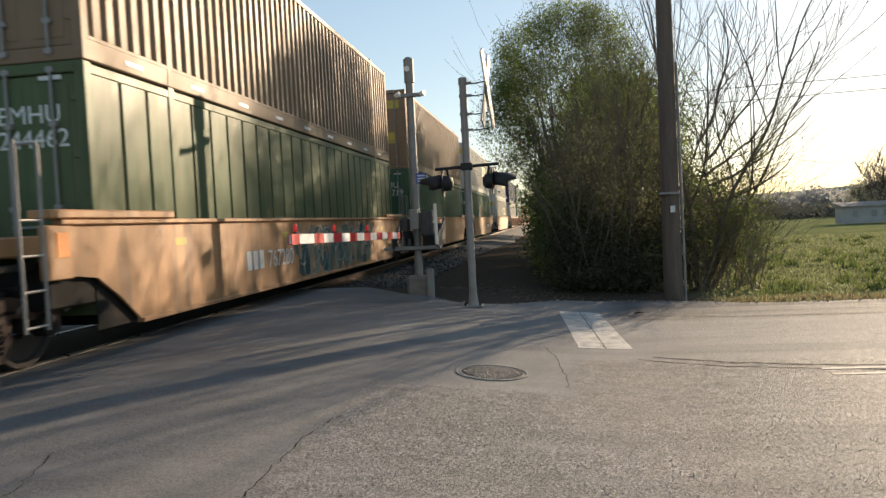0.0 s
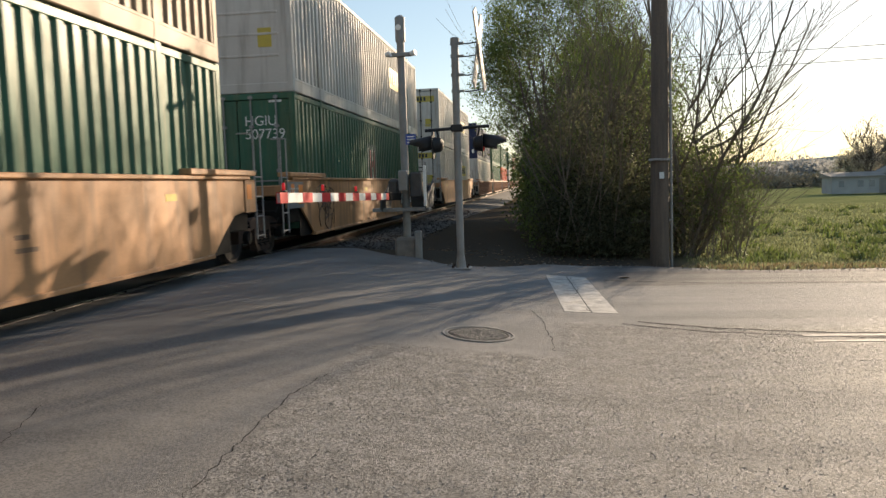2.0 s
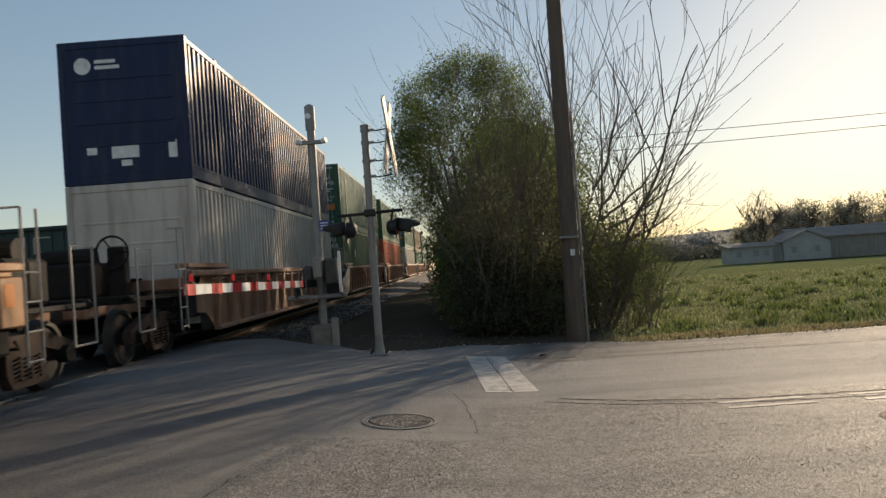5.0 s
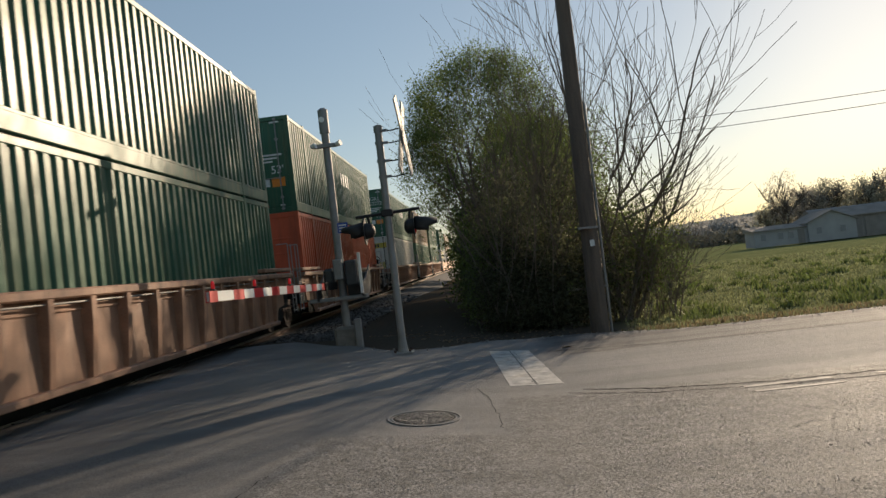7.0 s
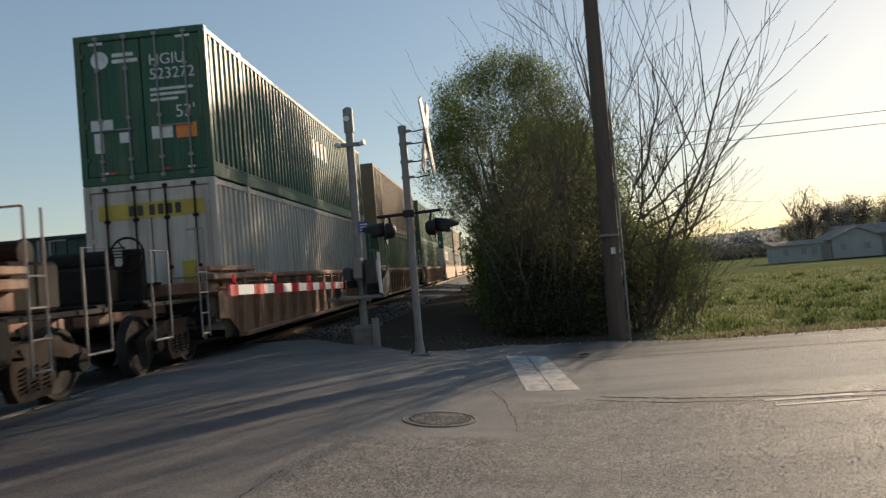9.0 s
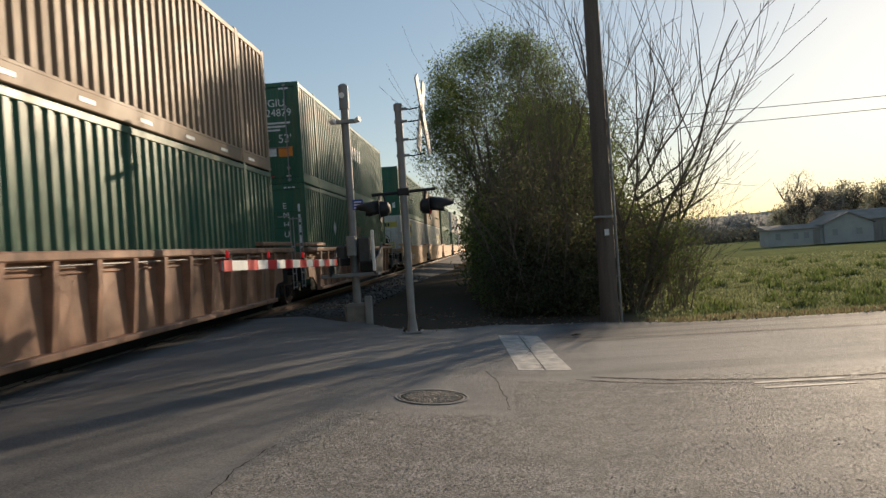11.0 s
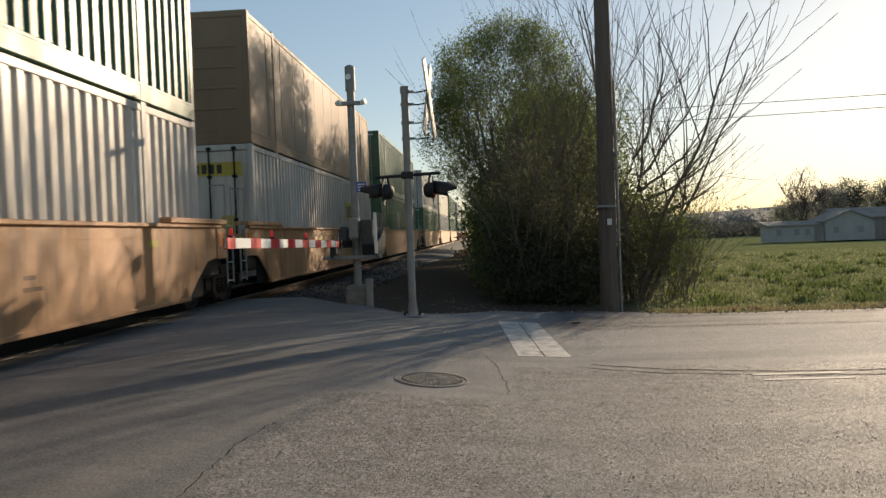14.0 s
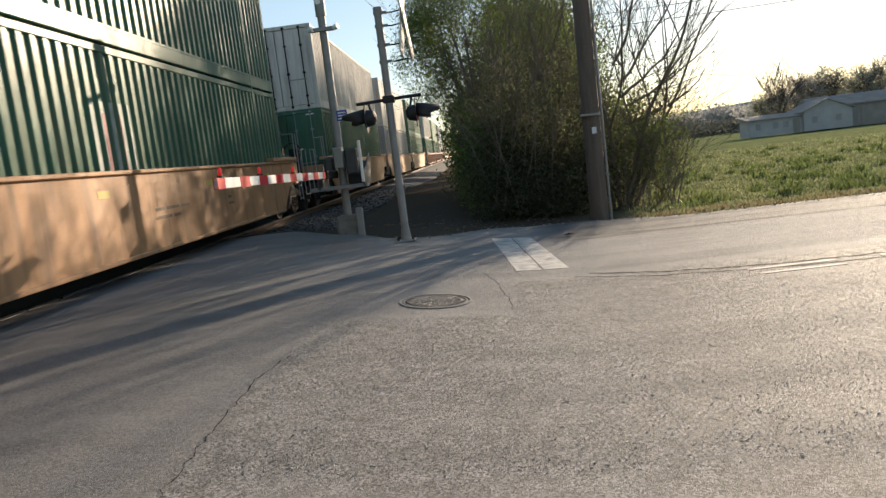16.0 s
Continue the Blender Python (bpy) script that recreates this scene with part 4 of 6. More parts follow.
def end_parts(style, kind):
    """Platform, brackets, hand rails at the front (-y) end of a car; turned round for the rear."""
    if ("end", style, kind) in CAR_PARTS:
        return CAR_PARTS["end", style, kind]
    paint = WELL_TAN if style == "flat" else WELL_BROWN
    h = LEN / 2
    reach = 1.55 if kind == "joint" else 3.1
    out = []
    s = Shape().box(-1.33, 1.33, -h - 0.9, -h - 0.05, 1.18, 1.40, 0.02)
    s.box(-0.55, 0.55, -h - reach, -h - 0.5, 0.82, 1.10, 0.03)
    out.append(("end_platform", s.mesh("end_platform", paint), ""))
    for sx in (-1, 1):
        # thin dark panel in place of the shade under the sloping sill ends
        s = Shape().box(min(sx * 1.2965, sx * 1.3035), max(sx * 1.2965, sx * 1.3035), -h - 0.05, -h + 0.95, 0.30, 1.15)
        out.append(("well_end_plate", s.mesh("well_end_plate", DARK), "dark greasy plate at the well's end"))
        s = Shape().box(min(sx * 1.18, sx * 1.46), max(sx * 1.18, sx * 1.46), -h - 0.95, -h + 1.55, 1.565, 1.66, 0.015)
        out.append(("loading_guide", s.mesh("loading_guide", paint), ""))
    if style == "flat":
        for sx in (-1, 1):
            s = Shape().box(min(sx * 1.34, sx * 1.40), max(sx * 1.34, sx * 1.40), -h - 1.02, -h - 0.55, 0.93, 1.5, 0.012)
            out.append(("end_box", s.mesh("end_box", paint), ""))
            s = Shape().box(min(sx * 1.40, sx * 1.408), max(sx * 1.40, sx * 1.408), -h - 0.82, -h - 0.62, 1.16, 1.42)
            out.append(("orange_reflector", s.mesh("orange_reflector", ORANGE), "orange reflector plate"))
    for sx in (-1, 1):
        s = Shape()
        x = sx * 1.40
        for dy in (-1.35, -1.02):
            s.tube([(x, -h + dy, 0.45), (x, -h + dy, 2.32)], 0.017, 6)
        for z in (0.5, 0.85, 1.2, 1.55):
            s.tube([(x, -h - 1.35, z), (x, -h - 1.02, z)], 0.014, 6)
        s.tube([(x, -h - 1.02, 2.32), (x - sx * 0.3, -h - 1.02, 2.32)], 0.015, 6)
        out.append(("ladder", s.mesh("ladder", ALUM, True), "pale steel end ladder"))
    s = Shape()
    for z in (0.75, 0.98):
        s.tube([(-1.2, -h - 1.1, z), (-1.2, -h - 1.2, z - 0.1), (1.2, -h - 1.2, z - 0.1), (1.2, -h - 1.1, z)], 0.02, 6)
    s.box(-0.5, 0.5, -h - 1.4, -h - 0.8, 1.4, 1.44, 0.01)
    s.box(-1.3, 1.3, -h - 0.85, -h - 0.05, 0.62, 1.1, 0.02)
    out.append(("brake_rigging", s.mesh("brake_rigging", DARK), "dark brake rods and pipes"))
    if kind == "coupler":
        s = Shape().box(-0.16, 0.16, -h - 3.55, -h - 2.9, 0.76, 1.02, 0.04)
        s.box(-0.25, 0.25, -h - 3.62, -h - 3.3, 0.74, 1.06, 0.06)
        out.append(("coupler", s.mesh("coupler", RUST), "rusted steel coupler"))
        s = Shape().box(-1.2, 1.2, -h - 3.0, -h - 2.75, 1.02, 1.16, 0.02)
        s.box(-1.25, -1.05, -h - 3.0, -h - 0.6, 1.05, 1.12, 0.01).box(1.05, 1.25, -h - 3.0, -h - 0.6, 1.05, 1.12, 0.01)
        out.append(("end_sill", s.mesh("end_sill", DARK), ""))
        s = Shape()
        n = 24
        s.tube([(0.55 + 0.28 * math.cos(2 * math.pi * i / n), -h - 2.1, 1.9 + 0.28 * math.sin(2 * math.pi * i / n)) for i in range(n + 1)], 0.02, 6)
        for q in range(3):
            a = 2 * math.pi * q / 3
            s.tube([(0.55, -h - 2.06, 1.9), (0.55 + 0.28 * math.cos(a), -h - 2.1, 1.9 + 0.28 * math.sin(a))], 0.014, 5)
        out.append(("brake_wheel", s.mesh("brake_wheel", DARK, True), "dark spoked brake wheel"))
        s = Shape().box(0.42, 0.72, -h - 2.04, -h - 1.8, 1.1, 2.0, 0.03)
        out.append(("brake_stand", s.mesh("brake_stand", DARK), ""))
        s = Shape().box(-1.0, 0.2, -h - 2.3, -h - 1.3, 1.14, 1.75, 0.05).tube([(-0.9, -h - 1.8, 1.85), (0.1, -h - 1.8, 1.85)], 0.17, 12)
        out.append(("air_reservoir", s.mesh("air_reservoir", DARK), "dark air tank and valves"))
        for sx in (-1, 1):
            s = Shape()
            s.tube([(sx * 1.3, -h - 2.9, 0.55), (sx * 1.3, -h - 2.9, 1.9), (sx * 1.3, -h - 2.3, 1.9), (sx * 1.3, -h - 2.3, 0.55)], 0.017, 6)
            s.tube([(sx * 1.3, -h - 2.9, 0.55), (sx * 1.3, -h - 2.3, 0.55)], 0.017, 6)
            out.append(("hand_rail", s.mesh("hand_rail", ALUM, True), "pale steel hand rail and step"))
    CAR_PARTS["end", style, kind] = out
    return out


def well_car(style, y_near, front, rear, art=""):
    look_ = "tan flat-sided" if style == "flat" else "rusty brown ribbed"
    car = thing("well_car", f"{look_} steel railway well car carrying stacked containers" if not art else f"{look_} steel well car with painted graffiti carrying containers", "railway car", group="cars of the train")
    h = LEN / 2
    sill = None
    for name, me, lab, at in side_parts(style):
        ob = part(name, me, None, sill if name == "rib" else car, lab, at=at)
        if name == "side_sill":
            sill = ob
    floor = Shape().box(-1.2, 1.2, -h + 0.5, h - 0.5, 0.30, 0.42)
    part("well_floor", CAR_PARTS.setdefault("floor", floor.mesh("well_floor", DARK)), None, car)
    for name, me, lab in end_parts(style, front):
        part(name, me, None, car, lab)
    for name, me, lab in end_parts(style, rear):
        part(name, me, None, car, lab, at=pose(0, 0, 0, 0, 0, 180))
    truck(car, -h - (1.62 if front == "joint" else 1.55))
    if rear == "coupler":
        truck(car, h + 1.55)
    if art:
        graffiti(car, art)
    TRAIN.append((car, y_near + LEN / 2, RAIL_Z))
    return car


def graffiti(car, art):
    """Looping sprayed outlines and fills on the side sill."""
    r = random.Random(art)
    cols = {"teal": [(0.035, 0.085, 0.09), (0.13, 0.16, 0.13), (0.42, 0.21, 0.10)], "silver": [(0.21, 0.2, 0.195), (0.05, 0.05, 0.055), (0.42, 0.39, 0.36)],
            "dark": [(0.38, 0.21, 0.10), (0.27, 0.15, 0.08), (0.09, 0.055, 0.04)]}[art]
    y0, y1 = {"teal": (-1.6, 4.4), "silver": (-4.8, -2.7), "dark": (-7.0, -6.0)}[art]
    x = 1.377
    k = 0
    y = y0
    while y < y1:
        w, z0, z1 = r.uniform(0.7, 1.2), r.uniform(0.36, 0.5), r.uniform(1.2, 1.46)
        fill = mat(f"spray_{art}_{k % 2}", cols[k % 2], 0.5, vary=0.25, scale=3, bump=0.02)
        ring_pts = []
        for i in range(28):
            a = 2 * math.pi * i / 28
            rad = 1 + 0.22 * math.sin(3 * a + r.random()) + 0.1 * math.sin(5 * a + k)
            ring_pts.append((min(max(y + w / 2 + 0.55 * w * rad * math.cos(a), y0 - 0.3), y1 + 0.3), min(max((z0 + z1) / 2 + 0.5 * (z1 - z0) * rad * math.sin(a), 0.35), 1.48)))
        dx = 0.002 * (k % 3)
        part("sprayed_fill", Shape().prism(ring_pts, "x", x - 0.01, x + 0.001 + dx), fill, car, "sprayed graffiti fill")
        line = mat(f"spray_{art}_line", cols[2] if art != "teal" else (0.30, 0.31, 0.25), 0.5, vary=0.2, scale=5, bump=0.02)
        part("sprayed_outline", Shape().tube([(x + dx, p, q) for p, q in ring_pts[:r.randint(14, 27)]], 0.014, 5), line, car, "pale sprayed outline")
        for q in range(3):
            a0, yc, zc, rr = r.uniform(0, 6), y + r.uniform(0.1, w), r.uniform(0.6, 1.25), r.uniform(0.1, 0.26)
            arc = [(x + 0.006, min(max(yc + rr * (1 + 0.15 * i) * math.cos(a0 + 0.42 * i), y0 - 0.3), y1 + 0.3), min(max(zc + rr * 1.3 * math.sin(a0 + 0.42 * i), 0.36), 1.47)) for i in range(11)]
            part("sprayed_stroke", Shape().tube(arc, 0.012, 4), line, car, "pale sprayed stroke")
        if art == "teal":
            for q in range(2):
                yc, zc, wy, hz, lean = y + r.uniform(0.15, w), r.uniform(0.6, 1.2), r.uniform(0.07, 0.17), r.uniform(0.16, 0.34), r.uniform(-0.3, 0.3)
                blob = []
                for i in range(18):
                    a = 2 * math.pi * i / 18
                    rad = 1 + 0.25 * math.sin(2 * a + 5 * yc)
                    v = hz * rad * math.sin(a)
                    blob.append((yc + wy * rad * math.cos(a) + lean * v, min(max(zc + v, 0.36), 1.46)))
                hole = mat(f"spray_tan_{q}", cols[2] if q else (0.36, 0.25, 0.15), 0.5, vary=0.3, scale=3, bump=0.02)
                part("sprayed_fill", Shape().prism(blob, "x", x - 0.01, x + 0.007 + 0.001 * q), hole, car, "sprayed tan graffiti fill")
                part("sprayed_outline", Shape().tube([(x + 0.007, p, z) for p, z in blob[:r.randint(9, 17)]], 0.013, 4), line, car, "pale sprayed outline")
        y += w * 0.62
        k += 1


def number_panel(car, words, y, plate_colour=None):
    if plate_colour:
        side_plate("number_panel", y - 0.25, y + 2.6, 0.62, 1.06, 1.375, plate_colour, car, "dark number panel")
    for q in range(3):
        side_plate("writing_bar", y + 0.05 + 0.27 * q, y + 0.24 + 0.27 * q, 0.68, 1.0, 1.381, LETTER, car)
    text(words, 0.44, LETTER, car, pose(1.384, y + 1.0, 0.68) @ FACE_SIDE)


BOX_LOW, BOX_HIGH = 0.79, 3.70
#  near end at the start, side style, front and rear end, lower and upper container
R, P, S = "ribbed", "plate", "smooth"
CONSIST = [
    (7.8, "flat", "coupler", "joint", "teal", (P, "pale_green", "doors", "EMHU 244462", "tags"), (R, "beige", "doors", "", "band")),
    (27.2, "flat", "joint", "joint", "silver", (R, "green", "doors", "HGIU 507719", "tags"), (R, "beige", "doors", "", "yellow")),
    (47.1, "flat", "joint", "coupler", "dark", (R, "green", "doors", "HGIU 507739", "graffiti tags"), (R, "white", "front", "", "yellow sideyellow back")),
    (70.5, "flat", "coupler", "coupler", "", (R, "white", "doors", "", "yellow sideyellow back"), (R, "white", "doors", "", "yellow sideyellow back")),
    (93.9, "ribbed", "coupler", "joint", "", (R, "white", "front", "", ""), (R, "navy", "front", "", "hub")),
    (113.5, "ribbed", "joint", "joint", "", (R, "green", "doors", "EMHU 273466", "tags emblem"), (R, "green", "doors", "HGIU 518646", "53 placards tags")),
    (132.8, "ribbed", "joint", "coupler", "", (R, "red", "front", "", "square"), (R, "green", "doors", "", "53 placards tags sidemark")),
    (156.0, "ribbed", "coupler", "joint", "", (R, "white", "doors", "", "yellow"), (R, "green", "doors", "HGIU 523272", "53 placards hub tags sidemark")),
    (175.5, "ribbed", "joint", "joint", "", (R, "green", "doors", "", "tags"), (R, "beige", "front", "", "band")),
    (194.9, "ribbed", "joint", "coupler", "", (R, "green", "front", "", "emblem orange upright"), (R, "green", "doors", "HGIU 524879", "53 placards tags sidemark")),
    (218.0, "flat", "coupler", "joint", "", (R, "white", "front", "", "sideyellow word"), (R, "green", "front", "", "53 hub")),
    (237.3, "flat", "joint", "joint", "", (R, "white", "doors", "", "yellow sideyellow back"), (S, "beige", "front", "", "")),
    (256.7, "flat", "joint", "coupler", "", (R, "green", "front", "", "patch"), (R, "green", "doors", "", "tags")),
    (279.3, "flat", "coupler", "joint", "", (R, "green", "doors", "", "tags"), (R, "white", "doors", "", "")),
]
r = random.Random(12)
y, ends = 298.7, ["joint"]
for i in range(18):
    first = i % 3 == 2
    front, rear = ("joint", "joint") if i % 3 == 0 else ("joint", "coupler") if i % 3 == 1 else ("coupler", "joint")
    lo, hi = r.choice(["green", "white", "green", "grey"]), r.choice(["beige", "green", "white", "green", "grey"])
    CONSIST.append((y, "ribbed" if (i + 1) // 3 % 2 else "flat", front, rear, "", (R, lo, "doors", "", ""), (r.choice([R, R, S]), hi, "doors", "", "")))
    y += 19.45 if rear == "joint" else 23.2
NUMBERS = {2: ("767288", 3.3), 10: ("765579", -4.6), 0: ("767280", -4.1)}
for i, (y, style, front, rear, art, low, high) in enumerate(CONSIST):
    car = well_car(style, y, front, rear, art)
    if NUMBERS.get(i, ("",))[0]:
        number_panel(car, NUMBERS[i][0], NUMBERS[i][1], STENCIL if i == 2 else None)
    if i == 2:
        side_plate("capacity_panel", -LEN / 2 - 1.0, -LEN / 2 - 0.02, 0.92, 1.46, 1.400, GALV, car, "grey capacity panel at the car end")
        side_plate("orange_reflector", -LEN / 2 - 0.36, -LEN / 2 - 0.06, 1.0, 1.4, 1.406, ORANGE, car, "orange reflector plate")
        text("125 T", 0.26, LETTER, car, pose(1.412, -LEN / 2 - 0.96, 1.16) @ FACE_SIDE)
    container(low[0], low[1], y, BOX_LOW, low[2], low[3], low[4], upper=False)
    container(high[0], high[1], y, BOX_HIGH, high[2], high[3], high[4])


def motions():
    ends = [0.0, 0.1, 4.0, 8.0, 12.0, 15.9, 16.0]
    turn = math.degrees(TRAIN_V / 0.46 / FPS)
    for wheel in WHEELS[:44]:
        at = wheel.matrix_basis.translation.copy()
        walk(wheel, [(i / FPS, pose(*at, (i * turn) % 360 - 180, 0, 0)) for i in range(int(16 * FPS) + 1)])
    for ob, y, z in TRAIN:
        walk(ob, [(t, pose(TRACK_X, y - TRAIN_V * t, z)) for t in ends])


# ---------------------------------------------------------------- crossing signal and gate
def mast_signal():
    x0, y0 = -1.36, 12.72
    t = thing("crossing_signal", "galvanised crossing signal mast with crossbuck and flashing lights", "crossing signal", at=pose(x0, y0, road_height(x0)))
    part("mast", Shape().tube([(0, 0, 0.03), (0, 0, 3.86)], 0.064, 16), GALV, t, smooth=True)
    part("mast_cap", Shape().tube([(0, 0, 3.83), (0, 0, 3.90), (0, 0, 3.91)], [0.075, 0.075, 0.05], 16), GALV, t, smooth=True)
    s = Shape().box(-0.17, 0.17, -0.17, 0.17, 0.0, 0.03, 0.008)
    s.tube([(0, 0, 0.03), (0, 0, 0.06), (0, 0, 0.24)], [0.10, 0.09, 0.068], 14)
    base = part("base_flange", s, GALV, t)
    for a, b in ((-0.125, -0.125), (0.125, -0.125), (-0.125, 0.125), (0.125, 0.125)):
        part("bolt", Shape().tube([(a, b, 0.03), (a, b, 0.075)], 0.022, 6), RUST, base)
    # crossbuck, seen almost on edge; its white is darkened for the backlit side
    turn = pose(0.39, -0.06, 3.66, 0, 0, -8)
    for ang, dx in ((60, 0.0), (-60, 0.035)):
        b = part("crossbuck_board", Shape().box(-0.012, 0.012, -0.70, 0.70, -0.105, 0.105, 0.004), mat("backlit_sign_white", (0.33, 0.30, 0.255), 0.6, vary=0.2, scale=6, bump=0.05, dirt=(0.2, 0.16, 0.12), dirt_amount=0.5), t, "weathered white crossbuck board, darkened as if backlit", at=turn @ pose(dx, 0, 0, ang, 0, 0))
        for q in range(7):
            part("writing_bar", Shape().box(0.012, 0.015, -0.60 + 0.17 * q, -0.48 + 0.17 * q, -0.06, 0.06), LETTER_DARK, b)
    for z in (3.81, 3.60, 3.29, 3.02):
        part("clamp", Shape().tube([(0, 0, z - 0.025), (0, 0, z + 0.025)], 0.078, 14).box(0.06, 0.15, -0.03, 0.03, z - 0.02, z + 0.02, 0.006), GALV, t)
        part("support_rod", Shape().tube([(0.10, 0, z), (0.2, -0.01, z - 0.015), (0.42, -0.04, z + 0.005)], 0.011, 6), DARK, t)
    # arm with two lamps
    part("lamp_arm", Shape().tube([(-0.55, 0.0, 2.38), (0.55, 0.0, 2.42)], 0.028, 8).box(-0.10, 0.10, -0.09, 0.09, 2.34, 2.46, 0.015), BLACK, t, smooth=True)
    for sx, xo in ((-1, -0.40), (1, 0.43)):
        lamp = part("flashing_light", Shape().tube([(xo, -0.05, 2.13), (xo + sx * 0.014, -0.05, 2.13)], 0.235, 28), BLACK, t, "black round backing of a flashing light")
        body = Shape().tube([(xo - sx * 0.16, -0.05, 2.13), (xo - sx * 0.12, -0.05, 2.13), (xo, -0.05, 2.13)], [0.07, 0.12, 0.14], 18)
        body.tube([(xo - sx * 0.08, -0.05, 2.24), (xo - sx * 0.05, 0.0, 2.40)], 0.02, 6)
        part("lamp_housing", body, BLACK, lamp, smooth=True)
        part("lamp_lens", Shape().tube([(xo + sx * 0.014, -0.05, 2.13), (xo + sx * 0.035, -0.05, 2.13)], [0.14, 0.10], 20), LAMP_RED, lamp, "dark red lens")
        hood = Shape()
        n = 14
        for k, (d, r1) in enumerate(((0.014, 0.165), (0.40, 0.150))):
            for i in range(n + 1):
                a = math.pi * (-0.12 + 1.24 * i / n)
                hood.v.append((xo + sx * (d - (0.16 if k and (i < 3 or i > n - 3) else 0)), -0.05 + r1 * math.cos(a), 2.13 - 0.05 * k + r1 * math.sin(a)))
        hood.f += [(i, i + 1, n + 2 + i, n + 1 + i) for i in range(n)]
        ob = part("hood", hood, BLACK, lamp, smooth=True)
        ob.modifiers.new("sheet", "SOLIDIFY").thickness = 0.006
    return t


BOXGREY = mat("weathered_grey_housing", (0.055, 0.053, 0.052), 0.6, vary=0.35, scale=5, bump=0.15)


def gate():
    t = thing("crossing_gate", "lowered railway crossing gate with red and white striped arm", "crossing gate", at=pose(-2.63, 14.65, 0.03))
    part("mast", Shape().tube([(0, 0, 0.1), (0, 0, 4.45)], 0.078, 16), GALV, t, smooth=True)
    part("mast_head", Shape().tube([(0, 0, 4.40), (0, 0, 4.86), (0, 0, 4.90)], [0.10, 0.10, 0.05], 16), GALV, t, smooth=True)
    part("round_opening", Shape().tube([(-0.02, -0.09, 4.66), (-0.02, -0.112, 4.66)], 0.055, 14), SIGN_WHITE, t, "pale round fitting")
    part("cross_arm", Shape().box(-0.24, 0.24, -0.12, -0.05, 4.10, 4.18, 0.012), GALV, t)
    for sx in (-0.27, 0.22):
        part("bracket_lamp", Shape().tube([(sx, -0.11, 4.14), (sx + 0.09, -0.15, 4.16)], [0.045, 0.06], 10), SIGN_WHITE, t, "small pale fitting", smooth=True)
    s_ = part("blue_sign", Shape().box(0.06, 0.26, -0.13, -0.12, 2.40, 2.60, 0.003), SIGN_BLUE, t, "small blue notice plate")
    for q in range(3):
        part("writing_bar", Shape().box(0.085, 0.235, -0.133, -0.13, 2.54 - 0.055 * q, 2.565 - 0.055 * q), LETTER, s_)
    part("pivot_housing", Shape().box(-0.33, -0.12, -0.12, 0.16, 1.36, 1.74, 0.05), BOXGREY, t, "weathered grey pivot housing")
    part("gate_mechanism", Shape().box(0.12, 0.36, -0.24, 0.18, 1.36, 1.86, 0.03), BOXGREY, t, "weathered grey gate mechanism housing")
    part("mechanism_cover", Shape().box(-0.08, 0.09, -0.34, -0.14, 1.5, 1.9, 0.02), GALV, t)
    for sx in (-0.42, 0.46):
        part("support_plate", Shape().prism([(-0.45, 1.16), (-0.2, 1.10), (0.5, 1.18), (0.75, 1.5), (0.7, 1.75), (0.1, 1.5), (-0.45, 1.40)], "x", sx - 0.012, sx + 0.012), BOXGREY, t)
    part("counterweight", Shape().box(0.02, 0.44, 0.45, 0.72, 1.15, 1.60, 0.03), BOXGREY, t)
    part("white_edge_plate", Shape().box(0.43, 0.485, -0.50, -0.44, 1.20, 1.98, 0.01), SIGN_WHITE, t, "white edge plate")
    part("step_plate", Shape().box(-0.62, 0.5, -0.3, 0.05, 1.10, 1.17, 0.012), GALV, t)
    s = Shape().box(-0.22, 0.22, -0.22, 0.22, 0.1, 0.58, 0.05)
    part("base", s, mat("stained_concrete", (0.20, 0.185, 0.165), 0.85, vary=0.3, scale=5, bump=0.3), t, "stained concrete base")
    part("marker_post", Shape().box(0.20, 0.34, -0.34, -0.24, 0.1, 0.72, 0.02), GALV, t)
    # the arm runs from the mechanism back along the road
    root, tip = Vector((-0.13, -0.25, 1.40)), Vector((-0.217, -6.72, 1.512))
    way = (tip - root)
    length = way.length
    m = Matrix.Translation(root) @ way.to_track_quat("-Y", "Z").to_matrix().to_4x4()
    arm = part("gate_arm", Shape().box(-0.022, 0.022, -length, 0.15, -0.058, 0.058, 0.004), SIGN_WHITE, t, "white gate arm with red bands", at=m)
    y = -length
    step = 0.385
    k = 0
    while y < -0.7:
        red = k % 2 == 0
        if red:
            a = y + (0.0 if k else 0.0)
            part("red_band", Shape().box(-0.025, 0.025, a, a + (step * 0.62 if k == 0 else step * 0.95), -0.061, 0.061), SIGN_RED, arm, "red reflective band")
        y += step
        k += 1
    for q in (-length + 0.18, -length + 1.65, -length + 3.35):
        lamp = part("arm_lamp", Shape().box(-0.03, 0.03, q - 0.04, q + 0.04, 0.058, 0.085, 0.008), BLACK, arm)
        part("lamp_lens", Shape().tube([(0, q, 0.085), (0, q, 0.10), (0, q, 0.155), (0, q, 0.172)], [0.018, 0.021, 0.020, 0.009], 12), glow("red_arm_light", (0.6, 0.015, 0.02), 0.12), lamp, "glowing red arm light", smooth=True)
    part("arm_bracket", Shape().box(-0.05, 0.05, -0.85, 0.2, -0.075, 0.075, 0.01), DARK, arm)
    return t


mast_signal()
gate()

# ---------------------------------------------------------------- utility poles and wires
POLE = mat("weathered_pole_wood", (0.115, 0.088, 0.068), 0.85, vary=0.3, scale=2.5, grain=40, bump=0.5, shape=(6, 6, 0.5))


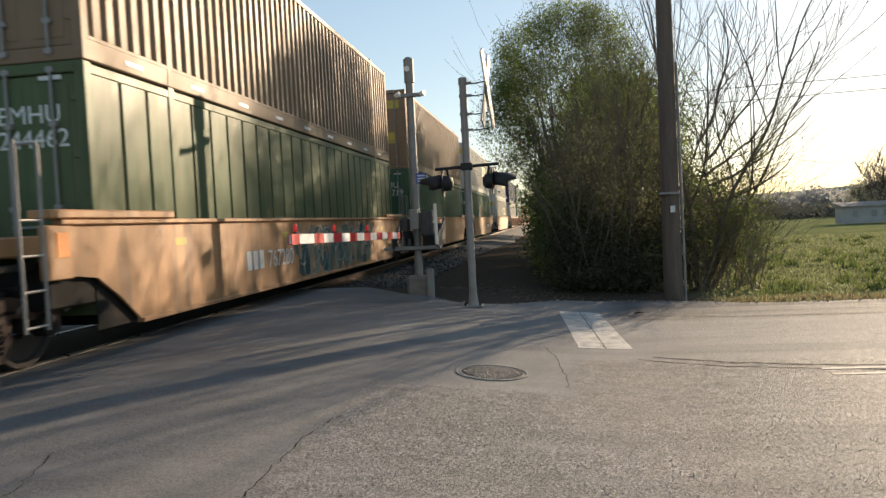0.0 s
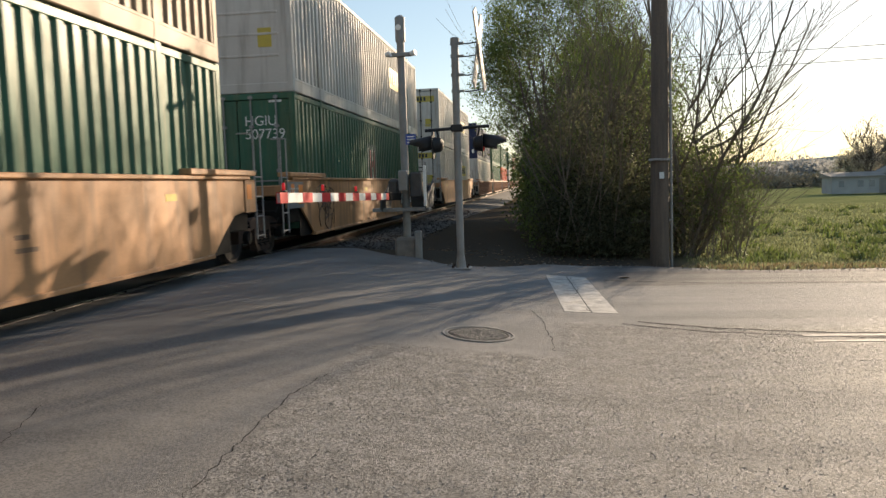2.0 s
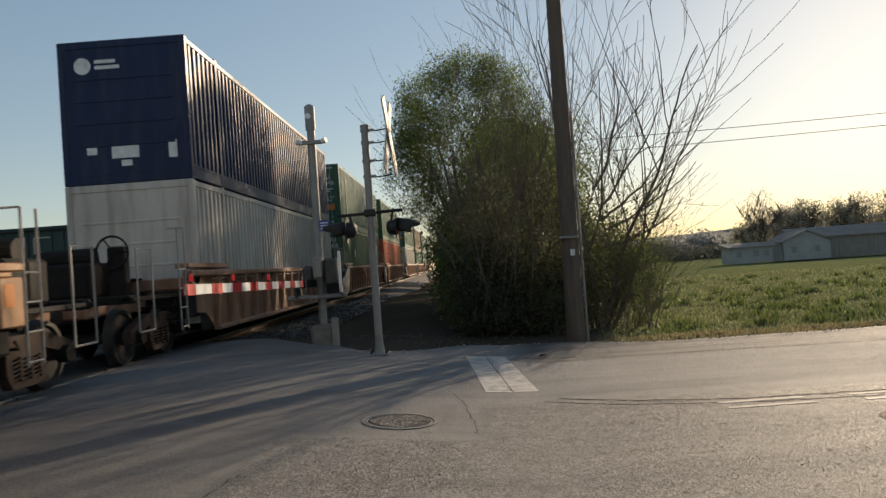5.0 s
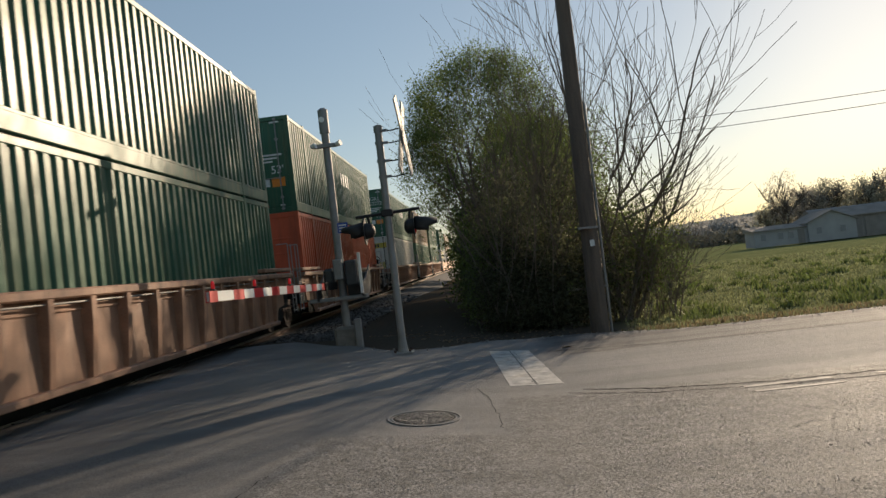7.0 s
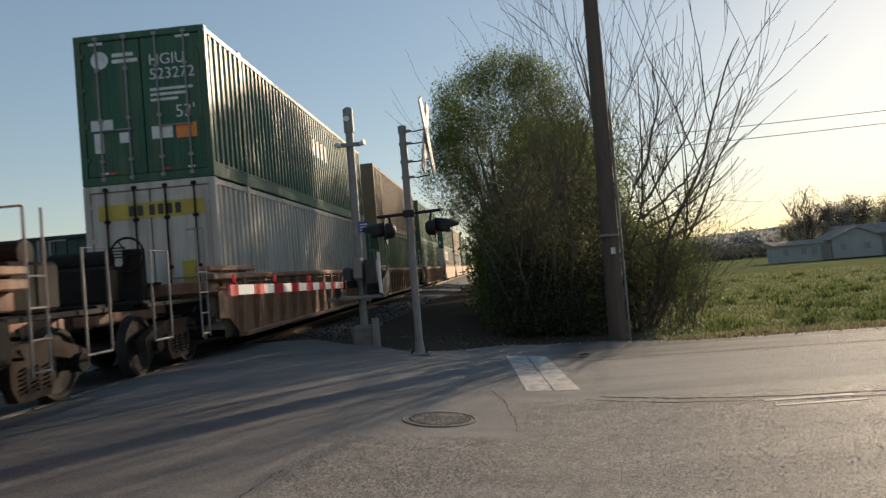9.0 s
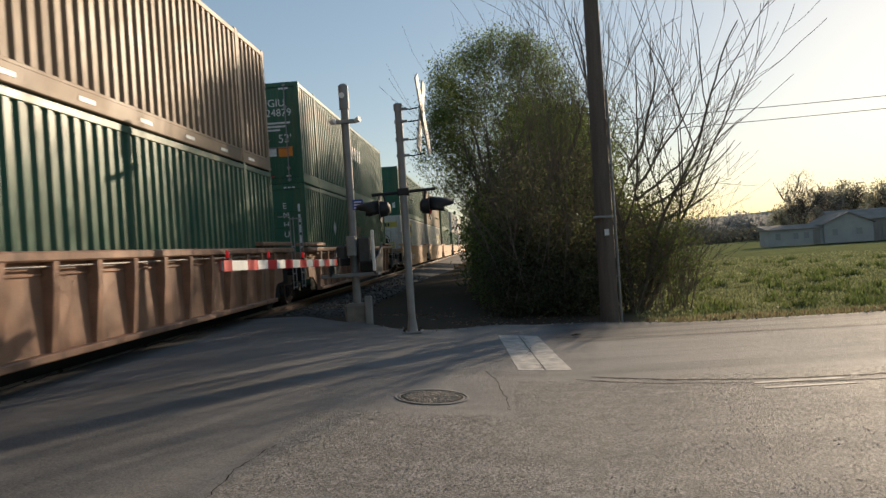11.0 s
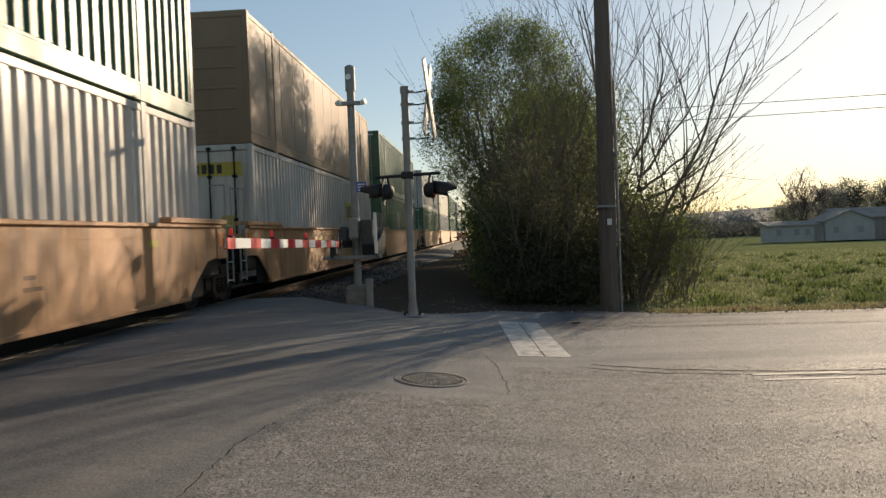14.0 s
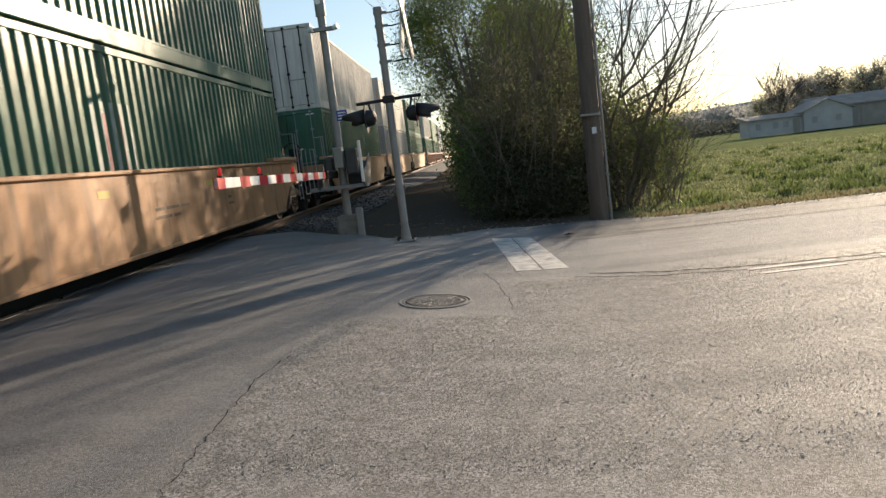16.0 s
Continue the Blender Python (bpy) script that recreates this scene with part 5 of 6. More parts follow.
def utility_pole(x, y, h, r0, lean=(0, 0), z=-0.05):
    t = thing("utility_pole", "tall weathered brown wooden utility pole at the roadside", "utility pole", at=pose(x, y, z))
    n = 12
    part("pole", Shape().tube([(lean[0] * i / n, lean[1] * i / n, h * i / n) for i in range(n + 1)], [r0 * (1 - 0.35 * i / n) for i in range(n + 1)], 18), POLE, t, smooth=True)
    return t


p = utility_pole(2.41, 15.6, 11.0, 0.194, (0.06, 0.1), z=-0.25)
part("conduit", Shape().tube([(0.225, -0.06, 0.0), (0.22, -0.06, 2.4), (0.215, -0.06, 4.8)], 0.026, 8), GALV, p, "grey conduit pipe", smooth=True)
part("conduit_strap", Shape().tube([(0, 0, 2.22), (0, 0, 2.265)], 0.212, 18).box(-0.24, -0.02, -0.25, -0.21, 2.225, 2.265, 0.005), GALV, p)
for z in (1.0, 3.3, 4.2):
    part("conduit_clip", Shape().box(0.17, 0.25, -0.10, -0.02, z, z + 0.04, 0.006), GALV, p)
part("pole_tag", Shape().box(-0.03, 0.06, -0.218, -0.205, 1.86, 1.99), LETTER, p, "small pale tag")
part("cross_arm", Shape().box(-1.2, 1.2, 0.02, 0.13, 10.6, 10.72, 0.01), POLE, p)
back = utility_pole(5.4, 42.0, 9.0, 0.15)
part("cross_arm", Shape().box(-0.06, 0.06, -0.9, 0.9, 8.2, 8.32, 0.01), POLE, back)
far_pole = utility_pole(72.0, 42.0, 11.6, 0.15, z=-0.6)
for dy, za, zb in ((-0.6, 7.15, 10.3), (0.6, 8.05, 11.0)):
    s = Shape()
    pts = []
    for i in range(41):
        u = i / 40
        pts.append((5.4 + 66.6 * u, 42 + dy, za + (zb - za) * u - 1.9 * 4 * u * (1 - u) * 0.35))
    s.tube(pts, 0.018, 5)
    tagged(part("overhead_wire", s, BLACK), "thin black overhead wire strung between poles", "wire", group="overhead wires")

# ---------------------------------------------------------------- trees
GROVE = pose(0, 0, -0.225) @ Matrix.Diagonal((1.14, 1.14, 1.14, 1))
BEHIND = pose(0, 0, -0.73) @ Matrix.Diagonal((1.456, 1.456, 1.456, 1))
BARK = mat("grey_brown_bark", (0.105, 0.085, 0.07), 0.85, vary=0.3, scale=8, bump=0.4)
TWIG = mat("pale_twig_bark", (0.16, 0.13, 0.10), 0.85, vary=0.3, scale=8, bump=0.2, island=0.25)
LEAF = mat("fresh_spring_leaf", (0.135, 0.175, 0.055), 0.75, spec=0.15, vary=0.2, scale=2, bump=0.0, trans=0.55, island=0.45)
IVY = mat("dark_evergreen_leaf", (0.108, 0.112, 0.070), 0.8, spec=0.1, vary=0.25, scale=2, bump=0.0, trans=0.5, island=0.5)


def limb(s, p, d, length, r, depth, rng, tips, up=0.12, wobble=0.16, kids=(3, 5), least=0.004, spreadk=0.75):
    """A tapered, wandering limb with side limbs."""
    n = max(4, int(length / 0.28))
    pts, radii, d = [p.copy()], [r], d.normalized()
    for i in range(n):
        d = (d + Vector((rng.gauss(0, wobble), rng.gauss(0, wobble), rng.gauss(0, wobble) + up)) * 0.5).normalized()
        p = p + d * (length / n)
        pts.append(p.copy())
        radii.append(max(least, r * (1 - 0.8 * (i + 1) / n)))
    s.tube(pts, radii, 7 if r > 0.03 else 4, cap=False)
    tips.append(p.copy())
    if depth:
        for _ in range(rng.randint(*kids)):
            i = rng.randint(max(1, n // 4), n - 1)
            side = Vector((rng.gauss(0, 1), rng.gauss(0, 1), rng.gauss(0.1, 0.6))).normalized()
            dd = (pts[min(i + 1, n)] - pts[i]).normalized()
            limb(s, pts[i], dd + side * spreadk, length * rng.uniform(0.4, 0.7), max(least, radii[i] * 0.62), depth - 1, rng, tips, up, wobble, kids, least, spreadk)


def leaves(centres, per, spread_, size, seed):
    """Small folded leaves gathered in clumps."""
    g = np.random.default_rng(seed)
    c = np.repeat(np.array(centres), per, axis=0)
    c = c + g.normal(0, 1, c.shape) * spread_
    n = len(c)
    a = g.normal(0, 1, (n, 3))
    a /= np.linalg.norm(a, axis=1)[:, None]
    b = np.cross(a, g.normal(0, 1, (n, 3)))
    b /= np.linalg.norm(b, axis=1)[:, None]
    sz = g.uniform(size * 0.6, size * 1.4, (n, 1))
    v = np.stack([c - a * sz, c + b * sz * 0.45, c + a * sz, c - b * sz * 0.45], 1).reshape(-1, 3)
    s = Shape()
    s.v = v.tolist()
    s.f = [(4 * i, 4 * i + 1, 4 * i + 2, 4 * i + 3) for i in range(n)]
    return s


def leaf_part(name, shape, material, parent, label=""):
    me = bpy.data.meshes.new(name)
    me.from_pydata(shape.v, [], shape.f)
    me.materials.append(material)
    ob = new(name, me)
    ob.parent = parent
    return tagged(ob, label)


def cloud(n, centre, radii, seed, inner=0.35, low=-1.0):
    """Clump centres through an egg-shaped crown, closer towards its skin, with a lumpy outline."""
    rng = random.Random(seed)
    out = []
    while len(out) < n:
        d = Vector((rng.gauss(0, 1), rng.gauss(0, 1), rng.gauss(0, 1))).normalized()
        if d.z < low:
            continue
        lump = 1 + 0.15 * noise.noise(d * 2.3 + Vector((seed, 0, 0))) + 0.10 * noise.noise(d * 6 + Vector((0, seed, 0)))
        q = (inner + (1 - inner) * rng.random() ** 0.5) * lump
        out.append((centre[0] + d.x * radii[0] * q, centre[1] + d.y * radii[1] * q, centre[2] + d.z * radii[2] * q))
    return out


def leafy_tree():
    t = thing("leafy_tree", "broad round tree in fresh green spring leaf", "tree", at=BEHIND)
    rng = random.Random(21)
    s, tips = Shape(), []
    for i in range(6):
        a = 2 * math.pi * i / 6
        limb(s, Vector((0.9 + 0.2 * math.cos(a), 18.2 + 0.2 * math.sin(a), 0.26)), Vector((0.42 * math.cos(a), 0.3 * math.sin(a), 1)), 4.3, 0.10, 2, rng, tips, up=0.2)
    part("trunk", s, BARK, t, smooth=True)
    pts = cloud(420, (0.55, 18.2, 4.55), (1.95, 1.65, 2.08), 5, inner=0.5)
    pts += cloud(50, (-0.75, 18.2, 3.95), (0.85, 1.0, 1.1), 7, inner=0.1)
    pts += cloud(22, (2.2, 18.8, 4.4), (1.5, 1.3, 1.7), 8, inner=0.2)
    pts += cloud(60, (-0.45, 18.2, 3.35), (0.9, 0.9, 1.0), 10, inner=0.1)
    thin = random.Random(2)
    pts = [q for q in pts if q[2] > 4.3 or q[0] > 1.4 or thin.random() < 0.8]
    pts += [q for q in cloud(380, (0.6, 18.3, 4.55), (1.95, 1.6, 2.12), 6, inner=0.72) if q[2] > 4.2]
    pts = [q for q in pts if q[0] < 1.1 or q[2] < 4.2 or thin.random() < 0.75]
    leaf_part("crown", leaves(pts, 125, 0.14, 0.026, 3), LEAF, t)
    pts = cloud(90, (2.4, 18.8, 3.6), (1.6, 1.2, 1.6), 9, inner=0.2)
    leaf_part("lower_crown", leaves(pts, 45, 0.20, 0.030, 4), LEAF, t)
    return t


def second_tree():
    t = thing("second_tree", "green leafy tree further along the railway strip", "tree", at=pose(3.3, 30.5, -0.3))
    rng = random.Random(61)
    s, tips = Shape(), []
    for i in range(4):
        limb(s, Vector((0.1 * i, 0, 0)), Vector((rng.gauss(0, 0.3), rng.gauss(0, 0.2), 1)), 5.0, 0.10, 2, rng, tips, up=0.2)
    part("trunk", s, BARK, t, smooth=True)
    leaf_part("crown", leaves(cloud(280, (0.3, 0, 5.0), (2.2, 1.5, 2.3), 63, inner=0.2), 42, 0.24, 0.062, 64), LEAF, t)
    return t


def thicket():
    t = thing("evergreen_thicket", "dense dark thicket of vines and brush at the tree foot", "bush", at=GROVE)
    pts = cloud(120, (1.75, 17.0, 1.5), (1.95, 1.0, 2.2), 11, inner=0.15)
    pts += cloud(110, (0.85, 17.0, 1.1), (1.1, 0.8, 1.5), 14, inner=0.1)
    pts += cloud(60, (2.9, 16.6, 1.0), (1.0, 0.7, 1.4), 15, inner=0.1)
    pts += cloud(75, (1.4, 17.0, 2.75), (1.6, 0.8, 0.95), 18, inner=0.2)
    pts = [q for q in pts if q[2] > 0.0]
    low = cloud(260, (1.7, 16.7, 0.5), (2.05, 0.9, 1.15), 17, inner=0.1)
    leaf_part("undergrowth", leaves([q for q in low if q[2] > 0], 130, 0.20, 0.034, 9), IVY, t)
    leaf_part("foliage", leaves(pts, 62, 0.22, 0.033, 6), IVY, t)
    rng = random.Random(5)
    s, tips = Shape(), []
    for i in range(16):
        x, y = rng.uniform(0.3, 3.3), rng.uniform(16.6, 17.6)
        limb(s, Vector((x, y, 0)), Vector((rng.gauss(0, 0.25), rng.gauss(-0.1, 0.2), 1)), rng.uniform(2.2, 4.4), 0.022, 2, rng, tips, up=0.1, kids=(3, 5), least=0.004)
    tagged(part("brushwood", s, BARK, t), kind="stuff")
    return t


def back_brush():
    """The overgrown strip that runs on beside the railway."""
    # the first three bushes are added to shade the soil beside the track
    for i, (x, y, w, h, n) in enumerate(((0.7, 20.9, 0.95, 2.5, 120), (0.6, 26.8, 1.4, 3.4, 140), (0.7, 33.0, 1.6, 4.0, 110), (0.9, 23.5, 1.6, 3.5, 210), (3.2, 24.5, 1.9, 3.7, 240), (4.7, 24.0, 1.0, 2.6, 80), (0.9, 29.5, 1.7, 4.2, 110), (1.0, 37.0, 2.0, 5.2, 110),
                                        (1.2, 47.0, 2.3, 6.0, 110), (0.8, 60.0, 2.6, 7.0, 110), (0.6, 78.0, 3.2, 8.0, 110))):
        t = thing("overgrown_bush", "dark overgrown bush in the strip beside the railway", "bush", group="bushes beside the railway", at=pose(x, y, -0.15))
        pts = [q for q in cloud(n, (0, 0, h * 0.45), (w, 1.3, h * 0.58), 70 + i, inner=0.1) if q[2] > 0]
        leaf_part("foliage", leaves(pts, 60, 0.22 + 0.003 * y, 0.06 + 0.0015 * (y - 20), 80 + i), LEAF, t)
        rng = random.Random(i)
        for k in range(5):
            s, tips = Shape(), []
            limb(s, Vector((rng.uniform(-w, w) * 0.4, rng.uniform(-0.4, 0.4), 0)), Vector((rng.gauss(0, 0.2), 0, 1)), h * 0.8, 0.03, 1, rng, tips, least=0.008)
            part("stem", s, BARK, t)


def bare_tree():
    t = thing("bare_tree", "leafless many-stemmed tree with long upswept branches", "tree", at=GROVE)
    rng = random.Random(33)
    tips = []
    foot = Vector((2.95, 16.3, -0.05))
    for dx, dy, ln, r0 in ((0.10, 0.05, 6.4, 0.062), (0.34, -0.05, 6.2, 0.052), (0.46, 0.1, 5.4, 0.045), (-0.12, 0.1, 6.4, 0.045), (0.62, -0.1, 4.5, 0.038), (0.2, 0.3, 6.0, 0.038)):
        s = Shape()
        limb(s, foot + Vector((dx * 0.5, dy, 0)), Vector((dx, dy, 1)), ln, r0, 2, rng, tips, up=0.04, wobble=0.15, kids=(4, 6), least=0.0055, spreadk=0.6)
        part("stem", s, TWIG, t, smooth=True)
    # the long low sweeping branches
    for st, d, ln in (((3.25, 16.2, 2.1), (1, -0.1, 0.42), 3.6), ((3.2, 16.3, 1.75), (1, 0.0, 0.10), 2.9), ((3.2, 16.2, 2.6), (1, 0, 0.7), 3.9), ((3.1, 16.3, 3.0), (0.8, 0.1, 0.9), 4.0), ((3.2, 16.2, 2.3), (1, 0.1, 0.55), 3.3)):
        s = Shape()
        limb(s, Vector(st), Vector(d), ln * 0.72, 0.034, 2, rng, tips, up=0.13, wobble=0.24, kids=(4, 6), least=0.005, spreadk=0.55)
        part("branch", s, TWIG, t, smooth=True)
    return t


def brush_twigs():
    t = thing("bare_brush", "tall bare brush with many fine grey twigs", "bush", at=GROVE)
    rng = random.Random(44)
    twigs = Shape()
    for i in range(24):
        s, tips, length = Shape(), [], rng.uniform(2.8, 5.4)
        x, y = rng.uniform(0.2, 2.9), rng.uniform(16.2, 17.2)
        limb(s, Vector((x, y, 0.3)), Vector((rng.gauss(0.02, 0.26), rng.gauss(0, 0.12), 1)), length, 0.018, 2, rng, tips, up=0.06, wobble=0.13, kids=(4, 6), least=0.003, spreadk=0.5)
        # the first tube is the stem, the rest its twigs
        n = max(4, int(length / 0.28))
        cut, stem = 4 * (n + 1), Shape()
        stem.v, stem.f = s.v[:cut], s.f[:4 * n]
        part("stem", stem, TWIG, t)
        k = len(twigs.v) - cut
        twigs.v += s.v[cut:]
        twigs.f += [tuple(a + k for a in f) for f in s.f[4 * n:]]
    tagged(part("brushwood", twigs, TWIG, t), kind="stuff")
    return t


def side_shrub():
    t = thing("roadside_shrub", "thin twiggy shrub with a few small green leaves", "bush", at=GROVE)
    rng = random.Random(51)
    tips = []
    s = Shape()
    for i in range(46):
        x, y = rng.uniform(2.9, 4.1), rng.uniform(15.6, 16.8)
        limb(s, Vector((x, y, -0.05)), Vector((rng.gauss(0.18, 0.25), rng.gauss(-0.05, 0.2), 1)), rng.uniform(1.2, 2.6), 0.012, 2, rng, tips, up=0.05, kids=(3, 6), least=0.003)
    tagged(part("brushwood", s, TWIG, t), kind="stuff")
    pts = [tuple(q) for q in tips if q.z > 0.3 and q.x < 4.3]
    leaf_part("foliage", leaves(pts[::2], 12, 0.13, 0.028, 8), LEAF, t)
    return t


back_brush()
leafy_tree()
hedge = second_tree()
# copies added, all but unseen behind the grove, to shade far cars and strip
for x, y, turn, k in ((2.2, 36.5, 70, 1.22), (3.9, 42.5, 200, 1.32), (4.6, 48.5, 310, 1.38), (5.4, 57.5, 120, 1.45), (6.3, 68.0, 20, 1.5), (7.6, 81.0, 250, 1.5)):
    copy_thing(hedge, pose(x, y, -0.1, 0, 0, turn) @ Matrix.Diagonal((k, k, k, 1)))
thicket()
bare_tree()
brush_twigs()
side_shrub()

# ---------------------------------------------------------------- grass and edge litter
BLADE = mat("grass_blade", (0.21, 0.228, 0.112), 0.6, vary=0.2, scale=1.5, bump=0.0, trans=0.4, island=0.4)
DRY = mat("dry_grass_blade", (0.27, 0.22, 0.12), 0.7, vary=0.2, scale=1.5, bump=0.0, trans=0.3, island=0.4)


def grass(n, area, height, seed, material, label):
    g = random.Random(seed)
    s = Shape()
    for _ in range(n):
        x, y = area(g)
        z = ground_height(x, y) - 0.01
        h = height * g.uniform(0.45, 1.3)
        a = g.uniform(0, 6.28)
        w = 0.010 + 0.0006 * y
        dx, dy = w * math.cos(a), w * math.sin(a)
        lx, ly = g.gauss(0, 0.35) * h, g.gauss(0, 0.35) * h
        k = len(s.v)
        s.v += [(x - dx, y - dy, z), (x + dx, y + dy, z), (x + lx * 0.4 + dx * 0.7, y + ly * 0.4 + dy * 0.7, z + h * 0.6), (x + lx * 0.4 - dx * 0.7, y + ly * 0.4 - dy * 0.7, z + h * 0.6), (x + lx, y + ly, z + h)]
        s.f += [(k, k + 1, k + 2, k + 3), (k + 3, k + 2, k + 4)]
    ob = leaf_part("grass", s, material, None)
    return tagged(ob, label, "grass", kind="stuff")


def verge(g):
    x = g.uniform(2.9, 13.5)
    c = noise.noise(Vector((x * 1.3, 1, 1)))
    return x, road_edge(x) + 0.02 + abs(g.gauss(0, 1.1 + 0.6 * c))


def meadow(g):
    y = 16.0 + 34 * g.random() ** 1.6
    return 3.2 + (0.22 + 0.62 * g.random()) * (y - 5) * g.random() ** 0.6, y


def tufts(g):
    i = g.randrange(140)
    q = random.Random(i)
    y = 16.4 + 26 * q.random() ** 1.3
    x = 4.0 + q.random() * (y - 6) * 0.62
    return x + g.gauss(0, 0.16), y + g.gauss(0, 0.16)


grass(6000, verge, 0.08, 1, DRY, "dry straw-coloured grass along the asphalt edge")
grass(1500, verge, 0.10, 2, BLADE, "green grass along the asphalt edge")
grass(26000, meadow, 0.085, 3, BLADE, "short green meadow grass")
grass(4500, tufts, 0.20, 4, mat("tuft_blade", (0.12, 0.155, 0.045), 0.6, vary=0.2, scale=2, bump=0, trans=0.35, island=0.4), "darker tufts of meadow grass")

s = Shape()
g = random.Random(77)
for i in range(900):
    x = g.uniform(-2.6, 9)
    y = road_edge(x) + g.gauss(0.05, 0.16)
    q = g.uniform(0.008, 0.03)
    z = (road_height(x) if y < road_edge(x) else ground_height(x, y)) + q * 0.4
    pts = [Vector((g.uniform(-1, 1), g.uniform(-1, 1), g.uniform(-0.6, 0.8))).normalized() * q for _ in range(4)]
    k = len(s.v)
    s.v += [tuple(p_ + Vector((x, y, z))) for p_ in pts]
    s.f += [(k, k + 1, k + 2), (k, k + 2, k + 3), (k, k + 3, k + 1), (k + 1, k + 3, k + 2)]
tagged(part("gravel", s, mat("edge_gravel", (0.24, 0.215, 0.185), 0.85, vary=0.2, scale=10, island=0.4)), "loose pale gravel along the road edge", "gravel", kind="stuff")
s = Shape()
for i in range(25000):
    y = 3.3 + 5.0 * g.random() ** 1.25
    x = g.uniform(-1.6, 0.75 * y + 0.6)
    if (y > 6.6 + 0.3 * noise.noise(Vector((x, y, 4))) and x < 0.2) or noise.noise(Vector((x * 0.9, y * 0.9, 8))) < -0.25 + 0.35 * g.random() - 0.2:
        continue
    q = g.uniform(0.003, 0.008)
    z = road_height(x) + q * 0.15
    pts = [Vector((g.uniform(-1, 1), g.uniform(-1, 1), g.uniform(-0.5, 0.7))).normalized() * q for _ in range(4)]
    k = len(s.v)
    s.v += [tuple(p_ + Vector((x, y, z))) for p_ in pts]
    s.f += [(k, k + 1, k + 2), (k, k + 2, k + 3), (k, k + 3, k + 1), (k + 1, k + 3, k + 2)]
tagged(leaf_part("exposed_aggregate", s, mat("aggregate_stone", (0.26, 0.25, 0.24), 0.65, vary=0.2, scale=20, bump=0.0, island=0.4), None), "coarse stones standing out of the worn asphalt", "aggregate", kind="stuff")
s = Shape()
for i in range(260):
    x, y = g.uniform(-3, 2.2), 15.0 + abs(g.gauss(0, 2.2))
    if x < -1.5 and y < 15.8:
        continue
    z = ground_height(x, y) + 0.01
    a, q = g.uniform(0, 6.28), g.uniform(0.03, 0.07)
    ca, sa = math.cos(a) * q, math.sin(a) * q
    s.poly([(x - ca, y - sa, z), (x + sa * 0.5, y - ca * 0.5, z + 0.02), (x + ca, y + sa, z + 0.005), (x - sa * 0.5, y + ca * 0.5, z + 0.015)])
tagged(part("leaf_litter", s, mat("dead_leaf", (0.20, 0.13, 0.075), 0.8, vary=0.3, scale=6, island=0.4)), "scattered dead leaves under the tree", "leaves", kind="stuff")
for i, (x, y) in enumerate(((1.35, 12.45), (3.75, 6.75), (3.6, 5.2))):
    a = 0.7 * i
    s = Shape()
    s.poly([(-0.09, 0, 0.004), (0, -0.04, 0.03), (0.10, 0.01, 0.012), (0.01, 0.05, 0.02)]).poly([(-0.05, 0.02, 0.006), (0.02, -0.02, 0.02), (0.12, 0.06, 0.03), (0.02, 0.09, 0.008)])
    tagged(part("dead_leaf", s, MATS["dead_leaf"], at=pose(x, y, 0.0, 0, 0, 40 * i)), "curled brown dead leaf lying on the asphalt", "leaf", group="leaves on the road")

# ---------------------------------------------------------------- far field: building, trees, woods
HOUSE_WALL = mat("pale_siding", (0.36, 0.35, 0.335), 0.8, spec=0.1, vary=0.12, scale=0.8, bump=0.05)
HOUSE_ROOF = mat("weathered_roof", (0.27, 0.24, 0.21), 0.95, spec=0.05, vary=0.18, scale=0.8, bump=0.05)
BARN_WALL = mat("weathered_barn_board", (0.26, 0.235, 0.21), 0.9, spec=0.05, vary=0.2, scale=0.8, bump=0.1, shape=(5, 5, 0.4))
GLASS = mat("window_glass", (0.22, 0.23, 0.24), 0.12, vary=0.1, bump=0.0)


def window(house, x, y, z, w=0.8, h=1.0):
    f = part("window", Shape().box(x, x + w, y - 0.05, y + 0.02, z, z + h), HOUSE_WALL, house)
    part("pane", Shape().box(x + 0.07, x + w - 0.07, y - 0.065, y - 0.052, z + 0.07, z + h - 0.07), GLASS, f)


def white_house():
    """A low wing and, behind its end, a gabled part that turns its gable to the field."""
    t = thing("white_house", "low pale farmhouse with a gabled end across the field", "house", at=pose(39.6, 109.0, far_fall(40, 109) - 0.12, 0, 0, -5))
    part("wing_wall", Shape().box(0, 7.2, 0, 5.0, 0, 2.25), HOUSE_WALL, t)
    part("wing_roof", Shape().prism([(-0.3, 2.25), (-0.3, 2.37), (5.0, 2.95), (5.0, 2.25)], "x", -0.3, 7.2), HOUSE_ROOF, t)
    part("wall", Shape().prism([(7.2, 0), (13.6, 0), (13.6, 2.7), (10.4, 4.1), (7.2, 2.7)], "y", -0.6, 7.0), HOUSE_WALL, t)
    for a, b, c in ((6.9, 10.4, 2.58), (13.9, 10.4, 2.58)):
        part("roof", Shape().prism([(a, c), (b, 4.11), (b, 4.25), (a, c + 0.14)], "y", -0.9, 7.3), HOUSE_ROOF, t)
    for x in (0.8, 3.2, 4.6):
        window(t, x, 0.0, 0.85)
    for x in (8.2, 11.4):
        window(t, x, -0.6, 1.0)
    part("door", Shape().box(5.9, 6.8, -0.05, 0.02, 0, 2.0), BARN_WALL, t)


